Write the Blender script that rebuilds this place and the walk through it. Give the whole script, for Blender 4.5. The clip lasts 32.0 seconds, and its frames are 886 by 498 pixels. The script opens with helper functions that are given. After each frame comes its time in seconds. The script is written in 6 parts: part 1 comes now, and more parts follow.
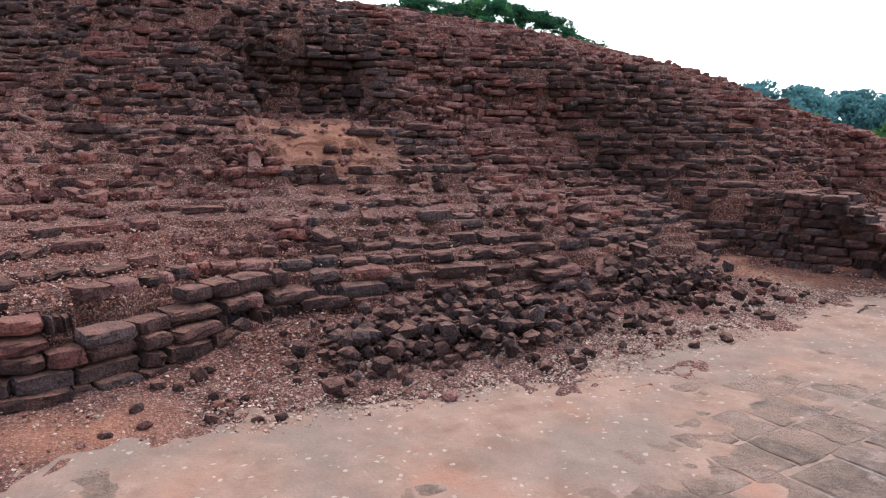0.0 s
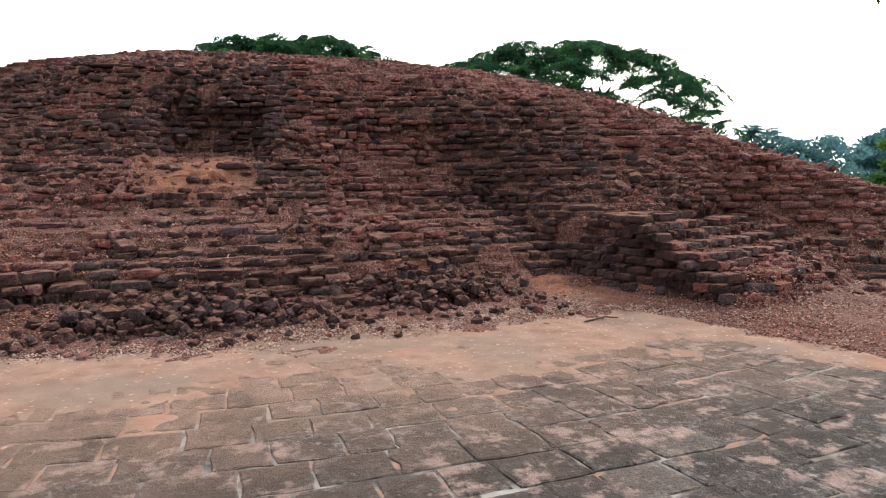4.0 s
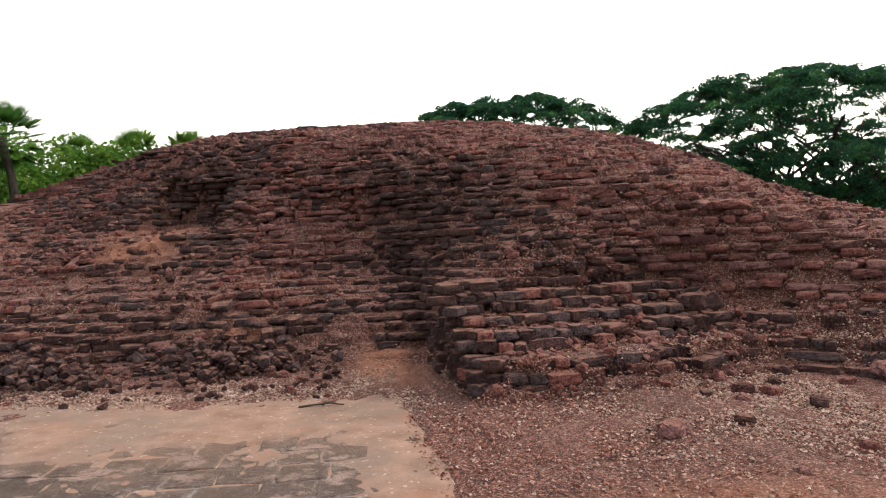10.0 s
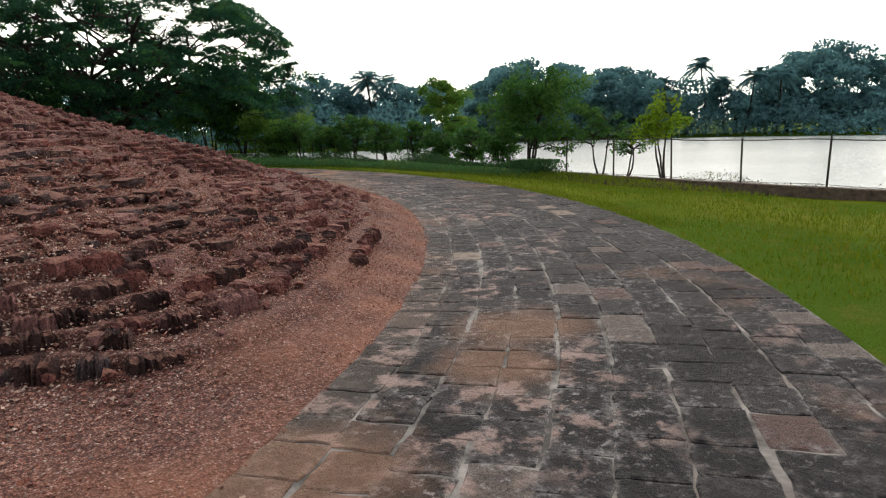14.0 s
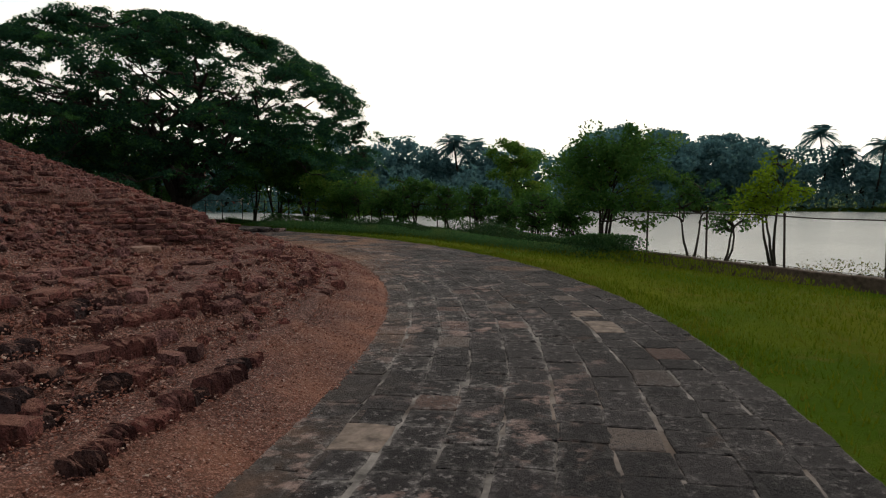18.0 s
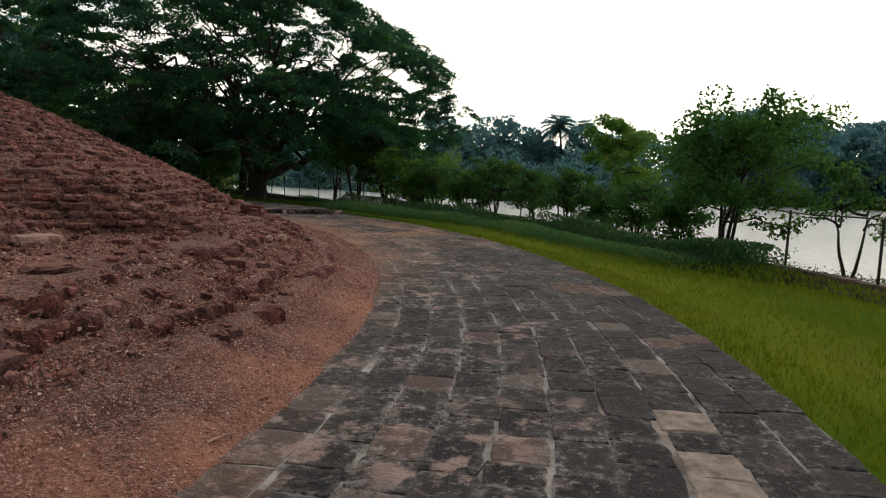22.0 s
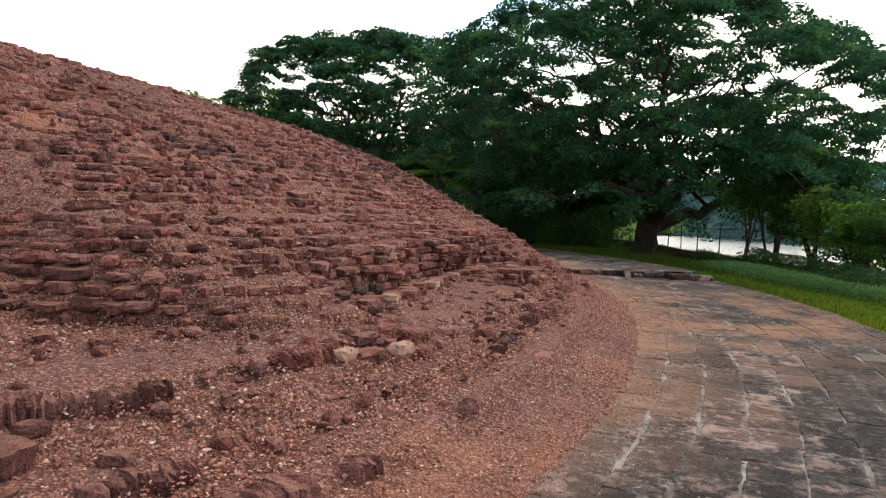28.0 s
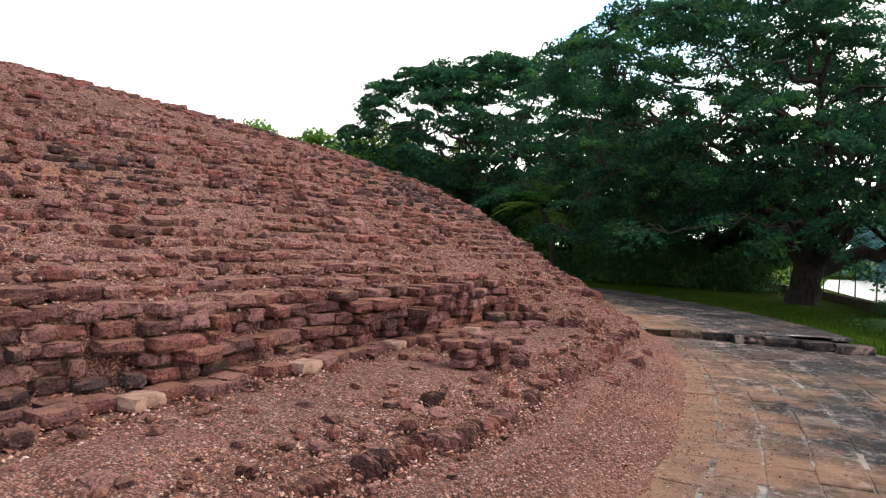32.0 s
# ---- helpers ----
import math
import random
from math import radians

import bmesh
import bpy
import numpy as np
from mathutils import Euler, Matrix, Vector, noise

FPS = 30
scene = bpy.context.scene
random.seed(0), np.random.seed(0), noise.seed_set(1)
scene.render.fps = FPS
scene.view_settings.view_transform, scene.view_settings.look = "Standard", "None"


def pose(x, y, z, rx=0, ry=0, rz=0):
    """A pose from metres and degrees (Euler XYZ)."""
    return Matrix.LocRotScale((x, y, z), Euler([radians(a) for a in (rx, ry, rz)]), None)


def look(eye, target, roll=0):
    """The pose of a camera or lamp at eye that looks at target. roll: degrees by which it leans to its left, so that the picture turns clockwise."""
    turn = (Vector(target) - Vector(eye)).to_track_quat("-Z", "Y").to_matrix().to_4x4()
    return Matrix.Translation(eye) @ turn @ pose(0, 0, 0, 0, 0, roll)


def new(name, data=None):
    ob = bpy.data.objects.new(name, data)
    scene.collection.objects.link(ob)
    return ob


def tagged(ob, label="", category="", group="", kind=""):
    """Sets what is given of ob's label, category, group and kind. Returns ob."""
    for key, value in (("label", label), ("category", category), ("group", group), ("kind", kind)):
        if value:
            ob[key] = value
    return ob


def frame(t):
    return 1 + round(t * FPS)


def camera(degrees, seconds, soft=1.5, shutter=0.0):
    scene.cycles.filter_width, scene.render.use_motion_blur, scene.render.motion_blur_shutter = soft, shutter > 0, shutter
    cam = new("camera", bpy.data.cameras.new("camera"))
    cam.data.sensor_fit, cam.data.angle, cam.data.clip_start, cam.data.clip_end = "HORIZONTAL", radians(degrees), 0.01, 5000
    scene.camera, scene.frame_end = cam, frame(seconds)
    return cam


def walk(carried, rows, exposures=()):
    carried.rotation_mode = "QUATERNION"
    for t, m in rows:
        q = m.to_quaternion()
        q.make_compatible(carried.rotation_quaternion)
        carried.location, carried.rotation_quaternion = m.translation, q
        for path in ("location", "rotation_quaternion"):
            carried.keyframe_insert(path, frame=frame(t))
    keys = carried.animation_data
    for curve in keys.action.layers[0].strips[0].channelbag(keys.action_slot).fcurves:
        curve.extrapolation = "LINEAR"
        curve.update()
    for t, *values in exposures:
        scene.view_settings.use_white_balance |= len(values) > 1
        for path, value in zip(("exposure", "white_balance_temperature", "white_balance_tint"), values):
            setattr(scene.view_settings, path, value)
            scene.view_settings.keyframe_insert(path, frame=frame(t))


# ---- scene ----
cam = camera(67.20, 32.0, soft=1.2)
PATH = [
    (0.0, (-3.710, -18.461, 1.660), (1.378, -10.007, 0.037), 0.63),
    (0.5, (-3.301, -18.845, 1.646), (1.097, -10.033, -0.088), 0.54),
    (1.0, (-2.817, -19.376, 1.506), (0.948, -10.264, -0.166), 0.40),
    (1.5, (-2.440, -19.725, 1.529), (0.805, -10.371, 0.126), 2.21),
    (2.0, (-2.197, -20.026, 1.580), (0.697, -10.528, 0.393), 0.11),
    (2.5, (-1.744, -20.312, 1.566), (0.800, -10.806, -0.215), -1.74),
    (3.0, (-1.185, -20.588, 1.539), (2.016, -11.175, 0.471), 0.46),
    (3.5, (-0.741, -20.881, 1.461), (2.462, -11.464, 0.433), -0.40),
    (5.5, (1.007, -21.651, 1.457), (2.194, -11.754, 0.656), -1.63),
    (6.0, (1.418, -21.733, 1.463), (1.910, -11.884, -0.192), -2.26),
    (6.5, (1.931, -21.749, 1.467), (1.824, -11.789, 0.581), 2.56),
    (7.0, (2.399, -21.801, 1.497), (2.533, -11.837, 0.662), 1.29),
    (7.5, (2.830, -21.736, 1.492), (2.974, -11.747, 1.033), -0.41),
    (8.0, (3.311, -21.632, 1.466), (3.465, -11.635, 1.255), -1.71),
    (8.5, (3.753, -21.562, 1.497), (3.781, -11.587, 0.784), -2.44),
    (9.0, (4.216, -21.389, 1.487), (4.137, -11.400, 1.016), -3.13),
    (9.5, (4.716, -21.249, 1.482), (3.921, -11.304, 0.799), -2.63),
    (10.0, (5.193, -21.063, 1.504), (4.046, -11.130, 1.392), -2.22),
    (10.5, (5.630, -20.967, 1.505), (4.128, -11.081, 1.679), -2.60),
    (11.0, (6.134, -20.852, 1.541), (4.424, -11.012, 1.032), -2.31),
    (11.5, (6.647, -20.653, 1.533), (5.931, -10.680, 1.379), -2.26),
    (12.0, (7.192, -20.550, 1.500), (7.424, -10.591, 0.624), -0.78),
    (12.5, (7.643, -20.358, 1.508), (9.501, -10.571, 0.637), -0.71),
    (13.0, (8.132, -20.202, 1.478), (12.285, -11.183, 0.291), -2.65),
    (13.5, (8.614, -20.087, 1.501), (14.582, -12.305, -0.457), 0.28),
    (14.0, (9.055, -19.863, 1.515), (15.810, -12.716, -0.300), -1.39),
    (14.5, (9.525, -19.674, 1.514), (15.169, -11.504, 0.332), -2.16),
    (15.0, (9.939, -19.457, 1.496), (15.064, -10.950, 0.336), -2.85),
    (15.5, (10.450, -19.264, 1.502), (16.070, -11.087, 0.259), -4.37),
    (17.5, (12.289, -18.314, 1.479), (17.835, -10.027, 0.729), 3.15),
    (18.0, (12.669, -17.992, 1.501), (18.398, -9.839, 0.650), 0.02),
    (18.5, (13.017, -17.660, 1.537), (18.118, -9.109, 0.612), 2.00),
    (19.0, (13.357, -17.336, 1.542), (18.764, -8.949, 0.883), -0.35),
    (19.5, (13.773, -17.066, 1.530), (18.454, -8.270, 0.683), 2.40),
    (20.0, (14.159, -16.714, 1.516), (18.716, -7.838, 0.852), 1.89),
    (20.5, (14.561, -16.338, 1.501), (19.183, -7.521, 0.551), 1.48),
    (21.0, (14.912, -16.012, 1.518), (18.883, -6.887, 0.539), 2.30),
    (21.5, (15.277, -15.635, 1.504), (19.928, -6.840, 0.491), 0.41),
    (22.0, (15.670, -15.274, 1.490), (20.019, -6.341, 0.359), 2.08),
    (22.5, (16.034, -14.877, 1.478), (20.816, -6.127, 0.729), 0.91),
    (23.0, (16.367, -14.490, 1.469), (19.912, -5.177, 0.629), -0.45),
    (23.5, (16.648, -14.088, 1.500), (18.766, -4.326, 1.043), 1.34),
    (24.0, (16.914, -13.660, 1.478), (17.637, -3.687, 1.306), -2.73),
    (24.5, (17.208, -13.200, 1.439), (15.429, -3.363, 1.156), -1.49),
    (26.5, (18.346, -11.533, 1.449), (13.777, -2.639, 1.342), -0.82),
    (27.0, (18.603, -11.035, 1.481), (14.824, -1.778, 1.283), -0.17),
    (27.5, (18.852, -10.524, 1.503), (16.944, -0.717, 1.072), -1.73),
    (28.0, (19.100, -10.025, 1.499), (17.221, -0.222, 0.891), 1.73),
    (28.5, (19.341, -9.503, 1.505), (18.131, 0.416, 1.109), 0.56),
    (29.0, (19.562, -8.993, 1.487), (17.835, 0.856, 1.310), 2.28),
    (29.5, (19.747, -8.507, 1.492), (17.400, 1.209, 1.188), 0.24),
    (30.0, (19.906, -7.947, 1.501), (18.185, 1.895, 1.088), -0.32),
    (30.5, (20.094, -7.423, 1.493), (17.939, 2.300, 0.593), 0.51),
    (31.0, (20.242, -6.863, 1.506), (18.201, 2.906, 0.880), -1.69),
    (31.5, (20.399, -6.326, 1.506), (16.802, 2.997, 1.121), 0.11),
    (32.0, (20.495, -5.805, 1.524), (16.362, 3.300, 1.410), 2.00),
]
EXPOSURES = [(0.0, 0.65, 5750, 11.0), (1.5, 0.63, 6050, 10.0), (2.5, 0.64, 6316, 10.0), (3.5, 0.6, 6454, 10.0), (6.0, 0.52, 6475, 10.0), (9.0, 0.5, 6500, 10.0), (11.0, 0.36, 6850, 12.0), (12.0, 0.35, 6600, 11.0), (13.5, 0.2, 6462, 10.0), (14.5, -0.5, 6687, 10.0), (15.3, -0.72, 6720, 10.0), (17.5, -1.05, 6786, 10.0), (19.1, -1.2, 6777, 10.0), (20.0, -0.65, 6770, 10.0), (21.0, -0.6, 6766, 10.0), (22.3, -0.6, 6758, 10.0), (23.0, -0.35, 6755, 10.0), (24.0, -0.1, 6750, 10.0), (26.5, 0.2, 6781, 11.2), (28.0, 0.4, 6800, 12.0), (31.0, 0.8, 6500, 10.0), (32.0, 0.62, 6500, 10.0)]
walk(cam, [(t, look(eye, target, roll)) for t, eye, target, roll in PATH], EXPOSURES)

# ---- sky and sun ----
SUN_AZ, SUN_EL = radians(38), radians(50)
world = bpy.data.worlds.new("sky")
scene.world = world
world.use_nodes = True
wn, wl = world.node_tree.nodes, world.node_tree.links
wn.clear()
w_out, w_bg = wn.new("ShaderNodeOutputWorld"), wn.new("ShaderNodeBackground")
w_sky = wn.new("ShaderNodeTexSky")
w_sky.sky_type, w_sky.sun_disc = "NISHITA", False
w_sky.sun_elevation, w_sky.sun_rotation = SUN_EL, math.pi / 2 - SUN_AZ
w_sky.dust_density = 1.0
w_co, w_map = wn.new("ShaderNodeTexCoord"), wn.new("ShaderNodeMapping")
w_map.inputs["Scale"].default_value = (1.0, 1.0, 2.2)
w_map.inputs["Location"].default_value = (0.55, 0.2, 0.1)
w_noise, w_ramp, w_mix = wn.new("ShaderNodeTexNoise"), wn.new("ShaderNodeValToRGB"), wn.new("ShaderNodeMix")
w_noise.inputs["Scale"].default_value, w_noise.inputs["Detail"].default_value = 2.3, 7.0
w_noise.inputs["Roughness"].default_value = 0.52
w_ramp.color_ramp.elements[0].position, w_ramp.color_ramp.elements[1].position = 0.35, 0.47
w_ramp.color_ramp.elements[0].color = (0.1, 0.1, 0.1, 1)
w_mix.data_type = "RGBA"
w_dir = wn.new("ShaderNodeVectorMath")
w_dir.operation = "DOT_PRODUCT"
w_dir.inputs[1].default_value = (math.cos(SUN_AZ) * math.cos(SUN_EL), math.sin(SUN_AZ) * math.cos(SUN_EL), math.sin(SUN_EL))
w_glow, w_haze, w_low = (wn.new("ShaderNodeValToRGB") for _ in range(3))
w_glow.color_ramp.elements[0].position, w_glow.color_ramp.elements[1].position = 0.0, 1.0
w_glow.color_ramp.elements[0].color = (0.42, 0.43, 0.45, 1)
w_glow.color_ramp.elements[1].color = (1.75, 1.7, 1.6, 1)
w_up, w_bright, w_most = wn.new("ShaderNodeSeparateXYZ"), wn.new("ShaderNodeMix"), wn.new("ShaderNodeMath")
for ramp, stops in ((w_haze, ((0.0, (24.0, 23.4, 22.2)), (0.34, (20.0, 19.7, 19.2)), (0.6, (8.6, 8.6, 8.8)), (1.0, (7.0, 7.1, 7.5)))), (w_low, ((0.14, (1, 1, 1)), (0.3, (0, 0, 0))))):
    while len(ramp.color_ramp.elements) < len(stops):
        ramp.color_ramp.elements.new(0.5)
    for e, (p, c) in zip(ramp.color_ramp.elements, stops):
        e.position, e.color = p, (*c, 1)
w_bright.data_type, w_bright.blend_type = "RGBA", "MULTIPLY"
w_bright.inputs[0].default_value = 1.0
w_most.operation = "MAXIMUM"
wl.new(w_co.outputs["Generated"], w_dir.inputs[0])
wl.new(w_co.outputs["Generated"], w_up.inputs[0])
wl.new(w_up.outputs["Z"], w_haze.inputs["Fac"])
wl.new(w_up.outputs["Z"], w_low.inputs["Fac"])
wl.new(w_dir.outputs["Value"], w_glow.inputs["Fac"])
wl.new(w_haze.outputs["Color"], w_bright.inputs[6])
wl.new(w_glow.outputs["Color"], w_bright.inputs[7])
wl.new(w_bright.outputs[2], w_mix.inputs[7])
wl.new(w_low.outputs["Color"], w_most.inputs[0])
wl.new(w_ramp.outputs["Color"], w_most.inputs[1])
w_thick, w_also = wn.new("ShaderNodeValToRGB"), wn.new("ShaderNodeMath")
w_thick.color_ramp.elements[0].position, w_thick.color_ramp.elements[1].position = 0.62, 0.8
w_also.operation = "MAXIMUM"
wl.new(w_dir.outputs["Value"], w_thick.inputs["Fac"])
wl.new(w_thick.outputs["Color"], w_also.inputs[0])
wl.new(w_most.outputs[0], w_also.inputs[1])
wl.new(w_also.outputs[0], w_mix.inputs[0])
wl.new(w_co.outputs["Generated"], w_map.inputs["Vector"])
wl.new(w_map.outputs["Vector"], w_noise.inputs["Vector"])
w_gap, w_part, w_less = wn.new("ShaderNodeVectorMath"), wn.new("ShaderNodeValToRGB"), wn.new("ShaderNodeMath")
w_gap.operation, w_less.operation = "DOT_PRODUCT", "SUBTRACT"
w_gap.inputs[1].default_value = (-0.15, 0.88, 0.45)
w_part.color_ramp.elements[0].position, w_part.color_ramp.elements[1].position = 0.965, 0.995
w_part.color_ramp.elements[1].color = (0.17, 0.17, 0.17, 1)
wl.new(w_co.outputs["Generated"], w_gap.inputs[0])
wl.new(w_gap.outputs["Value"], w_part.inputs["Fac"])
wl.new(w_noise.outputs["Fac"], w_less.inputs[0])
wl.new(w_part.outputs["Color"], w_less.inputs[1])
wl.new(w_less.outputs[0], w_ramp.inputs["Fac"])
w_gain = wn.new("ShaderNodeVectorMath")
w_gain.operation = "MULTIPLY"
w_gain.inputs[1].default_value = (2.7, 3.4, 3.1)
wl.new(w_sky.outputs["Color"], w_gain.inputs[0])
wl.new(w_gain.outputs["Vector"], w_mix.inputs[6])
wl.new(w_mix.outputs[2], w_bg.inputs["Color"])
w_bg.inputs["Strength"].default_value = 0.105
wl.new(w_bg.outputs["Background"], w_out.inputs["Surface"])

sun = new("sun", bpy.data.lights.new("sun", "SUN"))
sun.data.energy, sun.data.angle, sun.data.color = 1.3, radians(11), (1.0, 0.94, 0.85)
sun.rotation_mode = "QUATERNION"
sun.rotation_quaternion = Vector((math.cos(SUN_AZ) * math.cos(SUN_EL), math.sin(SUN_AZ) * math.cos(SUN_EL), math.sin(SUN_EL))).to_track_quat("Z", "Y")
sun.location = (0, 0, 60)


# ---- materials ----
class Nodes:
    """A short way to write node materials."""

    def __init__(self, name, rough=0.9):
        self.mat = bpy.data.materials.new(name)
        self.mat.use_nodes = True
        self.tree = self.mat.node_tree
        self.bsdf = self.tree.nodes["Principled BSDF"]
        self.bsdf.inputs["Roughness"].default_value = rough
        self.bsdf.inputs["Specular IOR Level"].default_value = 0.25
        self.geo = self.tree.nodes.new("ShaderNodeNewGeometry")
        self.pos = self.geo.outputs["Position"]

    def node(self, kind, **inputs):
        n = self.tree.nodes.new("ShaderNode" + kind)
        for key, value in inputs.items():
            self.put(n.inputs[key.replace("_", " ")], value)
        return n

    def put(self, socket, value):
        if isinstance(value, bpy.types.NodeSocket):
            self.tree.links.new(value, socket)
        else:
            socket.default_value = value

    def noise(self, scale, detail=4.0, rough=0.55, vector=None, stretch=None):
        v = vector or self.pos
        if stretch:
            v = self.node("Mapping", Vector=v, Scale=stretch).outputs["Vector"]
        return self.node("TexNoise", Vector=v, Scale=scale, Detail=detail, Roughness=rough).outputs["Fac"]

    def cells(self, scale, vector=None, out="Distance"):
        return self.node("TexVoronoi", Vector=vector or self.pos, Scale=scale).outputs[out]

    def ramp(self, fac, stops):
        n = self.node("ValToRGB", Fac=fac)
        el = n.color_ramp.elements
        while len(el) < len(stops):
            el.new(0.5)
        for e, (p, c) in zip(el, stops):
            e.position = p
            e.color = (*c, 1) if isinstance(c, tuple) else (c, c, c, 1)
        return n.outputs["Color"]

    def mix(self, fac, a, b, blend="MIX"):
        n = self.tree.nodes.new("ShaderNodeMix")
        n.data_type, n.blend_type = "RGBA", blend
        for k, v in ((0, fac), (6, a), (7, b)):
            self.put(n.inputs[k], (*v, 1) if isinstance(v, tuple) and len(v) == 3 else v)
        return n.outputs[2]

    def math(self, op, a, b=0.0):
        n = self.tree.nodes.new("ShaderNodeMath")
        n.operation = op
        self.put(n.inputs[0], a)
        self.put(n.inputs[1], b)
        return n.outputs[0]

    def bump(self, height, strength=0.5, distance=0.02, after=None):
        n = self.node("Bump", Strength=strength, Distance=distance, Height=height)
        if after:
            self.tree.links.new(after, n.inputs["Normal"])
        return n.outputs["Normal"]

    def done(self, colour, normal=None, rough=None):
        self.put(self.bsdf.inputs["Base Color"], (*colour, 1) if isinstance(colour, tuple) else colour)
        if normal:
            self.put(self.bsdf.inputs["Normal"], normal)
        if rough is not None:
            self.put(self.bsdf.inputs["Roughness"], rough)
        return self.mat


def soil_material(name, red, tan, dark, white=0.0):
    """Laterite earth with fine gravel: red soil, tan grit, pale chips, pits and gaps darkened as shade."""
    n = Nodes(name, 0.95)
    big = n.noise(0.35, 5)
    mid = n.noise(2.2, 6, 0.65)
    fine = n.noise(28, 5, 0.7)
    c = n.mix(n.ramp(mid, [(0.36, 0.0), (0.64, 1.0)]), red, tan)
    c = n.mix(n.ramp(big, [(0.42, 0.0), (0.62, 0.75)]), c, dark)
    heights = []
    for scale, share in ((34, 0.55), (75, 0.9)):
        warped = n.mix(0.012, n.pos, n.node("TexNoise", Vector=n.pos, Scale=scale * 0.7).outputs["Color"])
        tone = n.node("SeparateColor", Color=n.cells(scale, warped, "Color")).outputs[0]
        size = n.cells(scale, warped)
        c = n.mix(n.ramp(tone, [(0.55, 0.0), (0.72, share * 0.75)]), c, (0.38, 0.21, 0.17))
        c = n.mix(n.ramp(tone, [(0.94, 0.0), (0.98, share * 0.8)]), c, (0.5, 0.4, 0.365))
        c = n.mix(n.ramp(tone, [(0.0, share * 0.9), (0.3, 0.0)]), c, (0.055, 0.025, 0.021))
        # near black between the chips, in place of the shade in the gaps
        c = n.mix(n.ramp(size, [(0.42, 0.0), (0.66, share * 0.85)]), c, (0.035, 0.016, 0.014))
        heights.append(size)
    c = n.mix(n.ramp(fine, [(0.34, 0.75), (0.56, 0.0)]), c, (0.055, 0.025, 0.02))
    size = n.math("ADD", n.math("MULTIPLY", heights[0], 0.6), n.math("MULTIPLY", heights[1], 0.5))
    silt = n.node("Attribute")
    silt.attribute_name = "silt"
    silt = n.math("MULTIPLY", silt.outputs["Fac"], n.ramp(mid, [(0.2, 0.4), (0.55, 1.0)]))
    c = n.mix(n.ramp(silt, [(0.2, 0.0), (0.7, 0.8)]), c, n.mix(fine, (0.27, 0.104, 0.06), (0.38, 0.18, 0.115)))
    h = n.math("ADD", n.math("MULTIPLY", n.math("SUBTRACT", 1.0, size), 0.8), n.math("MULTIPLY", fine, 0.9))
    normal = n.bump(h, 0.8, 0.03, n.bump(mid, 0.6, 0.12))
    return n.done(c, normal)


def laterite_material(name, red, dark, rust, per_object):
    """Weathered laterite block: pitted and fluted, with darker crust and dusty tops."""
    n = Nodes(name, 0.95)
    if per_object:
        rnd = n.node("ObjectInfo").outputs["Random"]
    else:
        rnd = n.geo.outputs["Random Per Island"]
    mid = n.noise(7.0, 6, 0.7)
    pits = n.noise(38, 6, 0.8)
    holes = n.cells(55)
    flutes = n.noise(22, 4, 0.65, stretch=(1, 1, 0.35))
    big = n.noise(0.5, 4)
    c = n.mix(n.ramp(rnd, [(0.1, 0.0), (0.95, 1.0)]), red, dark)
    c = n.mix(n.ramp(mid, [(0.48, 0.0), (0.66, 0.85)]), c, rust)
    odd = n.math("FRACT", n.math("MULTIPLY", rnd, 7.31))
    c = n.mix(n.ramp(odd, [(0.14, 0.75), (0.2, 0.0)]), c, (0.085, 0.048, 0.047))
    c = n.mix(n.ramp(odd, [(0.68, 0.0), (0.78, 0.6)]), c, tuple(min(1.0, v * k) for v, k in zip(red, (1.4, 2.1, 2.4))))
    c = n.mix(n.ramp(big, [(0.45, 0.0), (0.66, 0.6)]), c, dark)
    # recesses of flutes and pits coloured near black, to deepen their shadow
    c = n.mix(n.ramp(flutes, [(0.34, 0.7), (0.48, 0.0)]), c, (0.03, 0.014, 0.012))
    c = n.mix(n.ramp(pits, [(0.36, 0.85), (0.5, 0.0)]), c, (0.022, 0.011, 0.01))
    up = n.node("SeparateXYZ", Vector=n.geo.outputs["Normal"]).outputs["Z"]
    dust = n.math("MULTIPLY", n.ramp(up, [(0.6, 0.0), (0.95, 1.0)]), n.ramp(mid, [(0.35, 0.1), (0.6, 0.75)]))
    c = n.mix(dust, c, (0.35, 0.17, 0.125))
    h = n.math("ADD", n.math("ADD", pits, n.math("MULTIPLY", flutes, 0.8)), n.math("MULTIPLY", holes, 0.5))
    return n.done(c, n.bump(h, 1.0, 0.03, n.bump(mid, 0.7, 0.05)))


